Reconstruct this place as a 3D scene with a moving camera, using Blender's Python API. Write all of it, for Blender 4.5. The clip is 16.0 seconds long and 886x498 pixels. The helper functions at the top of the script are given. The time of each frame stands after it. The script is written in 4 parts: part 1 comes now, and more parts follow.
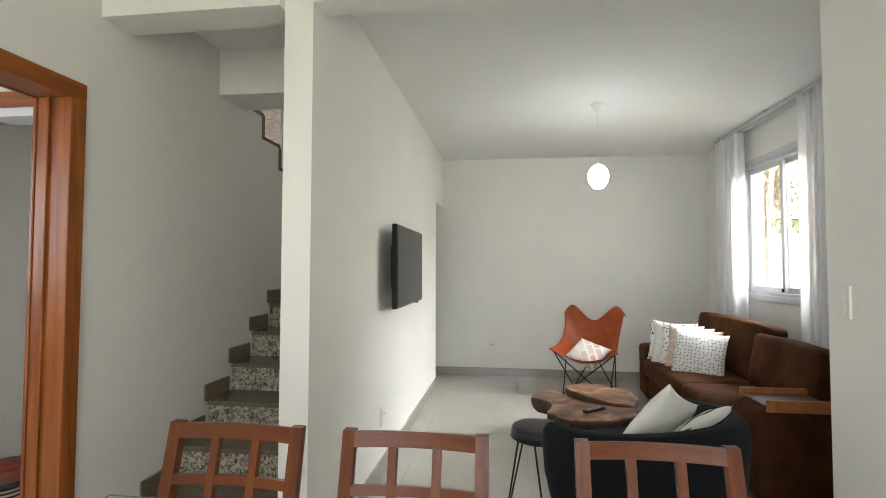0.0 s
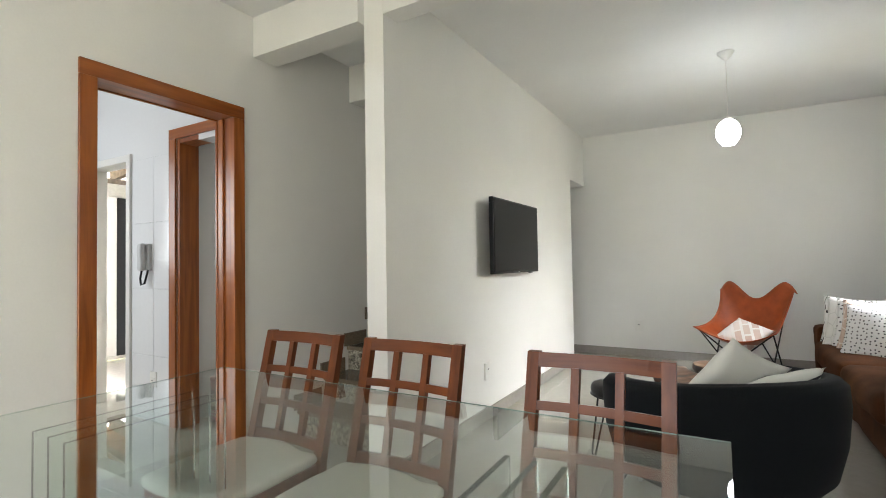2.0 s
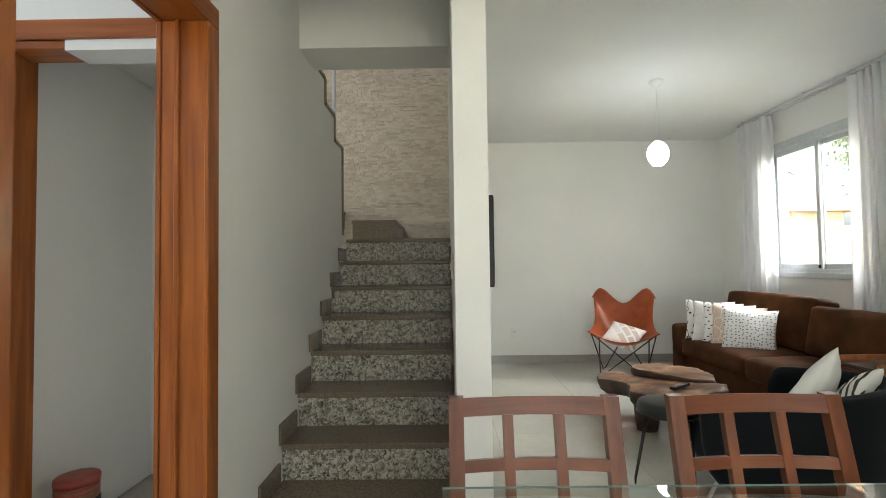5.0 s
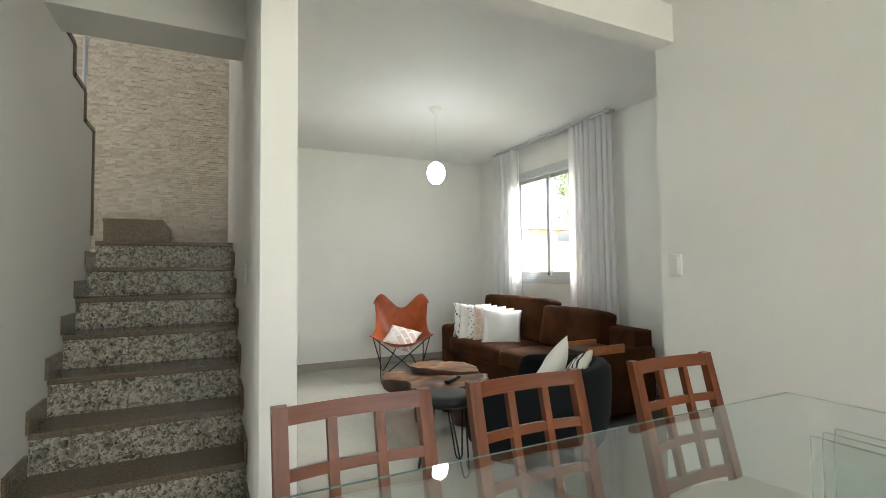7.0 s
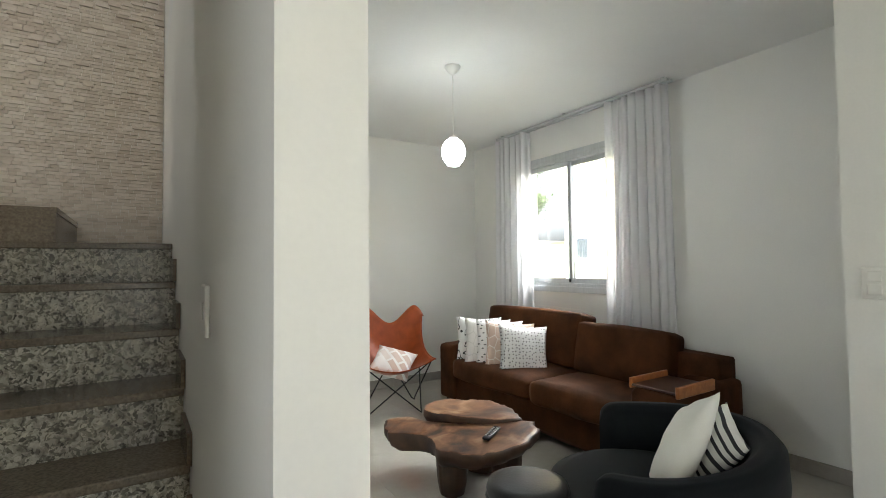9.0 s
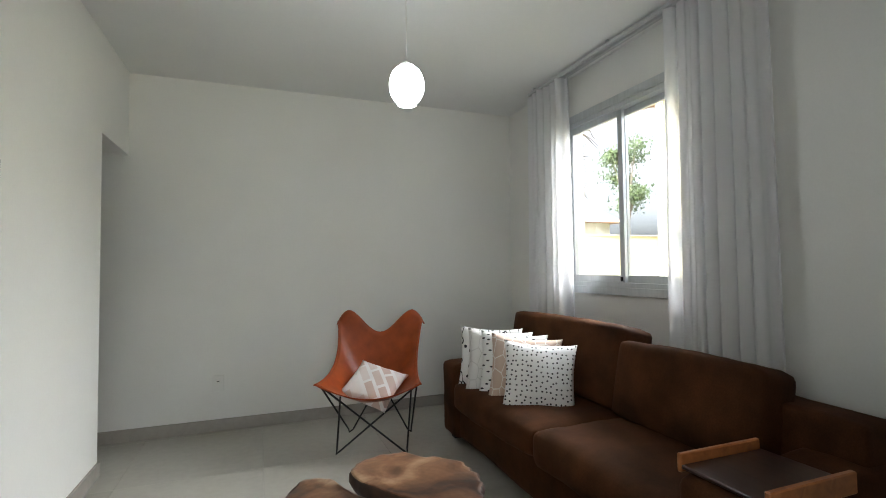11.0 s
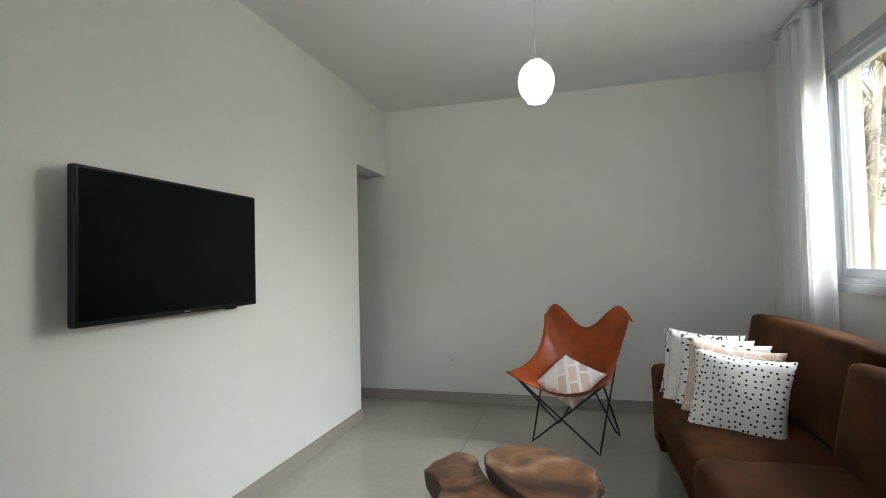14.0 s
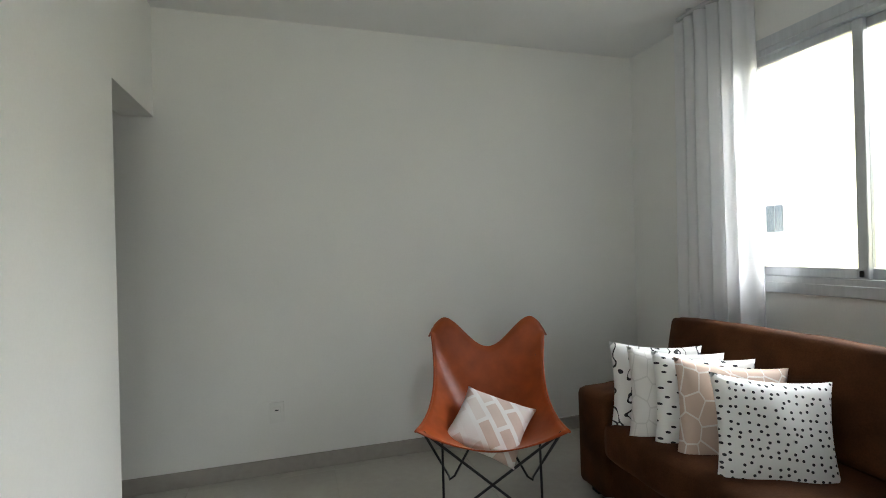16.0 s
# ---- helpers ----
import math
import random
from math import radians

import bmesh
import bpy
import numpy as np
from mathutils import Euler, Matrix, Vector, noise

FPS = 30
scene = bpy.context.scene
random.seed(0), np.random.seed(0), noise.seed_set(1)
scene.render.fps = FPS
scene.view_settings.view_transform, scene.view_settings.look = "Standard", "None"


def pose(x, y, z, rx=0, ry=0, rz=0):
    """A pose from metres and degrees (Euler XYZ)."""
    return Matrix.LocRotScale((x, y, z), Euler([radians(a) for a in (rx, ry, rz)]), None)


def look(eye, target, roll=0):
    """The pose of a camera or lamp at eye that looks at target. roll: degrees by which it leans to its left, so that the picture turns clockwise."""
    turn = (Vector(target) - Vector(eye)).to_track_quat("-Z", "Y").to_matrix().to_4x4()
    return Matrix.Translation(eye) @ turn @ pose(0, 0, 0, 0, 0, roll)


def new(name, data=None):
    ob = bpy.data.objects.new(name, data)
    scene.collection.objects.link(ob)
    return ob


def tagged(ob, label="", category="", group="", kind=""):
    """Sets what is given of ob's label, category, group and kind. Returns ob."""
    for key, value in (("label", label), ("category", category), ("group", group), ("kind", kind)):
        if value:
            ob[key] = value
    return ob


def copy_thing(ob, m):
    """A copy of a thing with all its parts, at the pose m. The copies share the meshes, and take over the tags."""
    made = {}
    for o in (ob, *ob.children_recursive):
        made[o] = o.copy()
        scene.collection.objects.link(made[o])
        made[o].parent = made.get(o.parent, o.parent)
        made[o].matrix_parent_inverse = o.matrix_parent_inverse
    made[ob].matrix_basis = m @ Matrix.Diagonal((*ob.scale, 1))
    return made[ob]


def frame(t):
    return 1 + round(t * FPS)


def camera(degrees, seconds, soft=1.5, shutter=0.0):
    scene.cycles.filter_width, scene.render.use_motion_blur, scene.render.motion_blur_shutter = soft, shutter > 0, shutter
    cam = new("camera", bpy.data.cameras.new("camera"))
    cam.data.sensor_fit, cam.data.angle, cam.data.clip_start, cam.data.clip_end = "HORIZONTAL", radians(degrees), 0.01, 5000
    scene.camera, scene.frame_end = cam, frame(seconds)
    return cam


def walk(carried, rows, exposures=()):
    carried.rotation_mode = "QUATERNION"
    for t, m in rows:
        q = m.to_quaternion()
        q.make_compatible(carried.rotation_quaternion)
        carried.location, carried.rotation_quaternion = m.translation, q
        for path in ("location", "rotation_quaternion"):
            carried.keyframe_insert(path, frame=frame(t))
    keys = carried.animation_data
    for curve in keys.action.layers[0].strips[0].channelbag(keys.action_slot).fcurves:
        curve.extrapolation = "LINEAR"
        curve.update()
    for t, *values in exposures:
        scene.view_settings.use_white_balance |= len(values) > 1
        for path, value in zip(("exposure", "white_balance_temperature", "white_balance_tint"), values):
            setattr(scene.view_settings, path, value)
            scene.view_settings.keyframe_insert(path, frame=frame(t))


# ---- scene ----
cam = camera(85.5, 16.0, 0.95)
ROWS = [  # seconds, place, heading, pitch, roll
    (0, 0.000, 0.000, 1.345, 7.39, 2.20, -0.15),
    (0.5, 0.165, 0.121, 1.354, 16.29, 1.78, 0.04),
    (1, 0.412, 0.087, 1.299, 25.26, 1.59, 0.46),
    (1.5, 0.607, -0.041, 1.190, 28.06, 1.69, 0.82),
    (2, 0.704, -0.080, 1.159, 30.17, 1.65, 0.96),
    (2.5, 0.716, -0.076, 1.141, 32.22, 1.54, 0.81),
    (3, 0.523, -0.072, 1.185, 34.20, 1.34, 0.61),
    (4.25, -0.340, -0.030, 1.200, 14.00, 1.75, 0.70),
    (4.95, -0.960, 0.120, 1.206, 1.60, 1.95, 0.76),
    (5.5, -1.034, 0.355, 1.213, -7.94, 2.10, 0.78),
    (6, -1.114, 0.275, 1.188, -19.14, 2.67, 0.80),
    (6.5, -1.135, 0.143, 1.162, -23.15, 2.66, 0.67),
    (7, -1.122, 0.122, 1.207, -26.10, 2.50, 0.61),
    (7.5, -1.107, 0.348, 1.300, -28.56, 2.22, 0.55),
    (8, -1.109, 0.710, 1.336, -31.54, 1.94, 0.68),
    (9, -1.100, 1.330, 1.300, -32.50, 2.10, 0.60),
    (9.7, -0.720, 1.680, 1.240, -33.50, 2.30, 0.40),
    (10.5, -0.282, 1.944, 1.198, -32.87, 2.50, 0.24),
    (11, 0.128, 1.963, 1.245, -20.84, 2.15, 0.63),
    (11.5, 0.497, 1.967, 1.281, -8.49, 1.86, 1.20),
    (12, 0.786, 1.993, 1.273, 3.50, 1.53, 1.20),
    (12.5, 0.918, 1.895, 1.258, 9.68, 1.69, 1.10),
    (13, 0.953, 1.798, 1.217, 13.19, 1.82, 1.23),
    (13.5, 0.973, 1.754, 1.144, 14.75, 2.01, 1.30),
    (14, 0.922, 1.832, 1.261, 15.31, 1.69, 1.40),
    (14.5, 0.674, 2.008, 1.300, 13.36, 1.43, 1.50),
    (15, 0.408, 2.268, 1.232, 7.47, 1.49, 1.60),
    (15.5, 0.169, 2.633, 1.251, -2.60, 1.20, 1.33),
    (16, -0.035, 3.045, 1.311, -16.92, 0.09, 1.50),
]
walk(cam, [(t, pose(x, y, z, 90 + pitch, roll, yaw)) for t, x, y, z, yaw, pitch, roll in ROWS],
     [(0.0, 2.66, 6400, 10), (3.2, 2.64, 6400, 10), (5.3, 2.66, 6430, 6), (8.0, 2.74, 6400, 7), (10.5, 2.13, 6230, 8), (12.5, 1.96, 6180, 8), (16.0, 1.93, 6170, 7)])

# ---- light ----
world = bpy.data.worlds.new("sky")
scene.world = world
world.use_nodes = True
wn = world.node_tree.nodes
sky = wn.new("ShaderNodeTexSky")
sky.sky_type = "NISHITA"
sky.sun_disc = False
sky.sun_elevation = radians(40)
sky.dust_density, sky.air_density, sky.ozone_density = 8.0, 0.7, 0.5
sky.sun_rotation = radians(258)
wn["Background"].inputs[1].default_value = 0.135
haze = wn.new("ShaderNodeHueSaturation")
haze.inputs["Saturation"].default_value, haze.inputs["Value"].default_value = 0.3, 1.45
world.node_tree.links.new(sky.outputs[0], haze.inputs["Color"])
world.node_tree.links.new(haze.outputs[0], wn["Background"].inputs[0])


def lamp_object(name, kind, energy, m, size=None, color=(1, 1, 1)):
    d = bpy.data.lights.new(name, kind)
    d.energy, d.color = energy, color
    if size:
        d.shape, d.size, d.size_y = "RECTANGLE", size[0], size[1]
    ob = new(name, d)
    ob.matrix_world = m
    return ob


sun = lamp_object("sun", "SUN", 2.5, look((-7, -1.5, 6), (0, 0, 0)), color=(1, 0.95, 0.88))
sun.data.angle = radians(0.5)
# added area lamps in place of daylight; none is a real fixture
# unseen panel high outside, brightens the living room through the window
lamp_object("window_fill_light", "AREA", 490, look((8.0, 4.8, 5.7), (2.4, 4.6, 3.4)), (5.6, 6.0), (0.98, 0.985, 1))
# added fill just inside the assumed opening at the back
lamp_object("back_fill_light", "AREA", 6.2, look((-0.1, -2.55, 1.4), (0.9, 1.2, 1.4)), (1.8, 2.0), (0.97, 0.985, 1))
# added fill before the solid west wall; no kitchen window is built
lamp_object("kitchen_fill_light", "AREA", 6.5, look((-4.5, 0.2, 1.7), (-2, 0.6, 1.2)), (1.4, 1.1), (0.95, 0.98, 1))
# added fill high in the closed stairwell, for daylight from upstairs
lamp_object("stairwell_fill_light", "AREA", 2.8, look((-3.3, 3.6, 4.6), (-1.5, 4.6, 2.2)), (0.9, 0.9), (0.97, 0.98, 1))


# ---- materials ----
def material(name, color, rough=0.5, metal=0.0, grain=0.0, scale=40.0, bump=0.0, large=0.0, spec=0.5, stretch=(1, 1, 1), patch=1.7):
    """A surface with fine grain and broad unevenness, both in metres."""
    m = bpy.data.materials.new(name)
    m.use_nodes = True
    nt = m.node_tree
    n, l = nt.nodes, nt.links
    b = n["Principled BSDF"]
    b.inputs["Roughness"].default_value, b.inputs["Metallic"].default_value = rough, metal
    b.inputs["Specular IOR Level"].default_value = spec
    b.inputs["Base Color"].default_value = (*color, 1)
    tc = n.new("ShaderNodeTexCoord")
    mp = n.new("ShaderNodeMapping")
    mp.inputs["Scale"].default_value = stretch
    l.new(tc.outputs["Object"], mp.inputs[0])
    fine = n.new("ShaderNodeTexNoise")
    fine.inputs["Scale"].default_value, fine.inputs["Detail"].default_value = scale, 5
    l.new(mp.outputs[0], fine.inputs["Vector"])
    broad = n.new("ShaderNodeTexNoise")
    broad.inputs["Scale"].default_value, broad.inputs["Detail"].default_value = patch, 4
    l.new(mp.outputs[0], broad.inputs["Vector"])
    out = None
    for tex, amount in ((fine, grain), (broad, large)):
        if amount:
            ramp = n.new("ShaderNodeMapRange")
            ramp.inputs["From Min"].default_value, ramp.inputs["From Max"].default_value = 0.3, 0.7
            ramp.inputs["To Min"].default_value, ramp.inputs["To Max"].default_value = 1 - amount, 1 + amount
            l.new(tex.outputs["Fac"], ramp.inputs["Value"])
            mul = n.new("ShaderNodeMix")
            mul.data_type, mul.blend_type = "RGBA", "MULTIPLY"
            mul.inputs["Factor"].default_value = 1
            if out:
                l.new(out, mul.inputs["A"])
            else:
                mul.inputs["A"].default_value = (*color, 1)
            l.new(ramp.outputs[0], mul.inputs["B"])
            out = mul.outputs["Result"]
    if out:
        l.new(out, b.inputs["Base Color"])
    if bump:
        bp = n.new("ShaderNodeBump")
        bp.inputs["Strength"].default_value, bp.inputs["Distance"].default_value = bump, 0.004
        l.new(fine.outputs["Fac"], bp.inputs["Height"])
        l.new(bp.outputs[0], b.inputs["Normal"])
    return m


def add(m, kind):
    return m.node_tree.nodes.new(kind)


def join(m, a, b):
    m.node_tree.links.new(a, b)


def principled(m):
    return m.node_tree.nodes["Principled BSDF"]


def ramp_node(m, stops, source, constant=False):
    r = add(m, "ShaderNodeValToRGB")
    if constant:
        r.color_ramp.interpolation = "CONSTANT"
    e = r.color_ramp.elements
    while len(e) < len(stops):
        e.new(0.5)
    for i, (p, c) in enumerate(stops):
        e[i].position, e[i].color = p, (*c, 1)
    join(m, source, r.inputs[0])
    return r


def coords(m, scale=(1, 1, 1), rot=(0, 0, 0)):
    tc, mp = add(m, "ShaderNodeTexCoord"), add(m, "ShaderNodeMapping")
    mp.inputs["Scale"].default_value = scale
    mp.inputs["Rotation"].default_value = rot
    join(m, tc.outputs["Object"], mp.inputs[0])
    return mp.outputs[0]


WALL = material("wall_paint", (0.80, 0.79, 0.755), 0.62, grain=0.012, scale=90, bump=0.06, large=0.02)
CEIL = material("ceiling_paint", (0.80, 0.80, 0.785), 0.75, grain=0.01, scale=70, bump=0.05, large=0.02)
BASE = material("skirting_porcelain", (0.36, 0.33, 0.295), 0.06, grain=0.05, scale=25, large=0.04)
GROUT = material("tile_grout", (0.48, 0.455, 0.41), 0.8, grain=0.1)
ALU = material("brushed_aluminium", (0.62, 0.64, 0.66), 0.35, 0.85, grain=0.05, scale=60, stretch=(1, 1, 0.1))
STEEL = material("black_steel", (0.012, 0.012, 0.013), 0.35, 0.3, grain=0.1)
PLASTIC = material("white_plastic", (0.78, 0.77, 0.73), 0.3, grain=0.01)
BLACKP = material("black_plastic", (0.010, 0.010, 0.011), 0.3, grain=0.05, spec=0.2)
GREYP = material("grey_plastic", (0.52, 0.53, 0.53), 0.4, grain=0.03)
SCREEN = material("tv_screen", (0.002, 0.002, 0.0025), 0.13, grain=0.02, spec=0.18)
LEATHER = material("tan_leather", (0.34, 0.066, 0.015), 0.34, grain=0.16, scale=14, bump=0.12, large=0.12, spec=0.35)
BLACKL = material("black_leather", (0.016, 0.016, 0.017), 0.42, grain=0.15, scale=120, bump=0.15)
VELVET = material("black_velvet", (0.0045, 0.006, 0.0075), 0.85, grain=0.15, scale=200, bump=0.1, large=0.15)
WHITE_TILE = material("kitchen_tile", (0.80, 0.81, 0.82), 0.12, grain=0.01, large=0.01)
RENDERED = material("yellow_render", (0.82, 0.74, 0.48), 0.85, grain=0.06, scale=30, large=0.06)
WHITE_RENDER = material("white_render", (0.78, 0.76, 0.70), 0.85, grain=0.06, scale=30, large=0.06)
CLAY = material("clay_roof", (0.42, 0.26, 0.18), 0.8, grain=0.2, scale=12, large=0.15)
GROUND = material("dry_grass", (0.16, 0.15, 0.07), 0.95, grain=0.3, scale=30, bump=0.3, large=0.2)
LEAF = material("foliage", (0.09, 0.13, 0.05), 0.6, grain=0.3, scale=6, large=0.3)
LEAF2 = material("dracaena_leaf", (0.22, 0.17, 0.10), 0.5, grain=0.4, scale=5, large=0.3)
BARK = material("bark", (0.27, 0.22, 0.17), 0.9, grain=0.3, scale=20, bump=0.4)
DARKGLASS = material("dark_window_glass", (0.04, 0.05, 0.06), 0.08)
# near-black for the shade in the yard opening, and for dark tin bands
SHADE_AND_BAND = material("opening_shade_and_tin_band", (0.03, 0.032, 0.035), 0.5, 0.2, grain=0.1)

SUEDE = material("brown_suede", (0.064, 0.0235, 0.0082), 0.8, grain=0.16, scale=160, bump=0.15, large=0.45, patch=5.0)
principled(SUEDE).inputs["Sheen Weight"].default_value = 0.05
principled(SUEDE).inputs["Sheen Roughness"].default_value = 0.4
principled(SUEDE).inputs["Sheen Tint"].default_value = (0.80, 0.36, 0.16, 1)
principled(SUEDE).inputs["Specular IOR Level"].default_value = 0.12
principled(VELVET).inputs["Specular IOR Level"].default_value = 0.2
principled(VELVET).inputs["Sheen Weight"].default_value = 0.03


def wood(name, dark, light, rough, axis):
    m = material(name, light, rough, grain=0.0, bump=0.0)
    s = [9, 9, 9]
    s[axis] = 0.7
    tex = add(m, "ShaderNodeTexNoise")
    tex.inputs["Scale"].default_value, tex.inputs["Detail"].default_value, tex.inputs["Distortion"].default_value = 3.0, 8, 0.6
    join(m, coords(m, s), tex.inputs["Vector"])
    r = ramp_node(m, [(0.28, dark), (0.72, light)], tex.outputs["Fac"])
    join(m, r.outputs[0], principled(m).inputs["Base Color"])
    bp = add(m, "ShaderNodeBump")
    bp.inputs["Strength"].default_value, bp.inputs["Distance"].default_value = 0.12, 0.003
    join(m, tex.outputs["Fac"], bp.inputs["Height"])
    join(m, bp.outputs[0], principled(m).inputs["Normal"])
    return m


DOORWOOD = wood("varnished_door_wood_upright", (0.19, 0.046, 0.008), (0.39, 0.118, 0.022), 0.28, 2)
DOORWOOD_Y = wood("varnished_door_wood_along_y", (0.19, 0.046, 0.008), (0.39, 0.118, 0.022), 0.28, 1)
DOORWOOD_X = wood("varnished_door_wood_along_x", (0.19, 0.046, 0.008), (0.39, 0.118, 0.022), 0.28, 0)
CHAIRWOOD = wood("chair_wood_upright", (0.095, 0.026, 0.008), (0.19, 0.052, 0.014), 0.3, 2)
CHAIRWOOD_X = wood("chair_wood_across", (0.095, 0.026, 0.008), (0.19, 0.052, 0.014), 0.3, 0)
for w_ in (CHAIRWOOD, CHAIRWOOD_X):
    principled(w_).inputs["Specular IOR Level"].default_value = 0.28
TRAYWOOD = wood("tray_wood", (0.30, 0.10, 0.03), (0.48, 0.18, 0.055), 0.35, 1)
TRAYDARK = wood("dark_tray_wood", (0.03, 0.014, 0.010), (0.06, 0.028, 0.018), 0.3, 1)


def floor_tile():
    m = material("polished_porcelain", (0.44, 0.415, 0.365), 0.03, grain=0.03, scale=22, large=0.05)
    principled(m).inputs["Specular IOR Level"].default_value = 0.85
    return m


TILE = floor_tile()


def granite():
    m = material("speckled_granite", (0.3, 0.3, 0.28), 0.25)
    v = add(m, "ShaderNodeTexVoronoi")
    v.inputs["Scale"].default_value = 105
    nz = add(m, "ShaderNodeTexNoise")
    nz.inputs["Scale"].default_value, nz.inputs["Detail"].default_value = 34, 6
    c = coords(m)
    join(m, c, nz.inputs["Vector"])
    mixv = add(m, "ShaderNodeMix")
    mixv.data_type = "VECTOR"
    mixv.inputs["Factor"].default_value = 0.06
    join(m, c, mixv.inputs["A"])
    join(m, nz.outputs["Color"], mixv.inputs["B"])
    join(m, mixv.outputs["Result"], v.inputs["Vector"])
    a = ramp_node(m, [(0.0, (0.032, 0.030, 0.024)), (0.30, (0.20, 0.185, 0.145)), (0.5, (0.41, 0.38, 0.305)), (0.85, (0.60, 0.56, 0.46))], v.outputs["Color"])
    b = ramp_node(m, [(0.36, (0.14, 0.13, 0.12)), (0.52, (1, 1, 1))], nz.outputs["Fac"])
    mul = add(m, "ShaderNodeMix")
    mul.data_type, mul.blend_type = "RGBA", "MULTIPLY"
    mul.inputs["Factor"].default_value = 0.6
    join(m, a.outputs[0], mul.inputs["A"])
    join(m, b.outputs[0], mul.inputs["B"])
    join(m, mul.outputs["Result"], principled(m).inputs["Base Color"])
    return m


GRANITE = granite()
TREAD = material("brown_granite_tread", (0.165, 0.130, 0.090), 0.2, grain=0.35, scale=110, large=0.1)
principled(TREAD).inputs["Specular IOR Level"].default_value = 0.5


def stone_strips():
    m = material("split_stone", (0.5, 0.44, 0.38), 0.85, grain=0.1, scale=60, bump=0.5)
    g = add(m, "ShaderNodeNewGeometry")
    r = ramp_node(m, [(0, (0.56, 0.48, 0.39)), (0.5, (0.65, 0.575, 0.48)), (1, (0.72, 0.65, 0.56))], g.outputs["Random Per Island"])
    join(m, r.outputs[0], principled(m).inputs["Base Color"])
    return m


STONE = stone_strips()


def live_edge():
    """Slab wood: growth rings round the heart, pale sapwood flashes, dark cracks."""
    m = material("oiled_trunk_wood", (0.3, 0.14, 0.06), 0.34)
    c = coords(m)
    nz = add(m, "ShaderNodeTexNoise")
    nz.inputs["Scale"].default_value, nz.inputs["Detail"].default_value, nz.inputs["Distortion"].default_value = 4.2, 9, 1.0
    join(m, c, nz.inputs["Vector"])
    w = add(m, "ShaderNodeTexWave")
    w.wave_type, w.rings_direction = "RINGS", "Z"
    w.inputs["Scale"].default_value, w.inputs["Distortion"].default_value, w.inputs["Detail"].default_value = 9, 7, 4
    join(m, c, w.inputs["Vector"])
    a = ramp_node(m, [(0.34, (0.025, 0.011, 0.007)), (0.44, (0.12, 0.048, 0.020)), (0.54, (0.24, 0.115, 0.055)), (0.66, (0.42, 0.27, 0.16))], nz.outputs["Fac"])
    b = ramp_node(m, [(0.0, (0.62, 0.55, 0.5)), (1, (1, 1, 1))], w.outputs["Fac"])
    mul = add(m, "ShaderNodeMix")
    mul.data_type, mul.blend_type = "RGBA", "MULTIPLY"
    mul.inputs["Factor"].default_value = 0.25
    join(m, a.outputs[0], mul.inputs["A"])
    join(m, b.outputs[0], mul.inputs["B"])
    join(m, mul.outputs["Result"], principled(m).inputs["Base Color"])
    bp = add(m, "ShaderNodeBump")
    bp.inputs["Strength"].default_value, bp.inputs["Distance"].default_value = 0.3, 0.01
    join(m, nz.outputs["Fac"], bp.inputs["Height"])
    join(m, bp.outputs[0], principled(m).inputs["Normal"])
    return m


SLAB = live_edge()
BARKWOOD = material("dark_trunk_bark", (0.055, 0.026, 0.014), 0.55, grain=0.5, scale=12, bump=0.8, large=0.3)


def glass(name, tint=(1, 1, 1), rough=0.0):
    m = bpy.data.materials.new(name)
    m.use_nodes = True
    b = principled(m)
    b.inputs["Base Color"].default_value = (*tint, 1)
    b.inputs["Roughness"].default_value = rough
    b.inputs["Transmission Weight"].default_value = 1
    b.inputs["IOR"].default_value = 1.48
    return m


GLASS = glass("clear_glass", (0.97, 0.99, 0.98))
TABLEGLASS = glass("table_glass", (0.90, 0.965, 0.945))
GLASSEDGE = material("polished_glass_edge", (0.16, 0.25, 0.22), 0.25, grain=0.1)
OPAL = material("opal_glass", (0.9, 0.93, 0.93), 0.2)
principled(OPAL).inputs["Emission Color"].default_value = (0.93, 0.98, 1, 1)
principled(OPAL).inputs["Emission Strength"].default_value = 6.0


def curtain_cloth():
    m = material("sheer_voile", (0.90, 0.90, 0.905), 0.9, grain=0.04, scale=220, bump=0.05)
    nt = m.node_tree
    mix, tr, tl, mix2 = add(m, "ShaderNodeMixShader"), add(m, "ShaderNodeBsdfTransparent"), add(m, "ShaderNodeBsdfTranslucent"), add(m, "ShaderNodeMixShader")
    tl.inputs[0].default_value = (0.92, 0.92, 0.93, 1)
    mix.inputs[0].default_value, mix2.inputs[0].default_value = 0.52, 0.10
    join(m, principled(m).outputs[0], mix.inputs[1])
    join(m, tl.outputs[0], mix.inputs[2])
    join(m, mix.outputs[0], mix2.inputs[1])
    join(m, tr.outputs[0], mix2.inputs[2])
    join(m, mix2.outputs[0], nt.nodes["Material Output"].inputs[0])
    return m


VOILE = curtain_cloth()


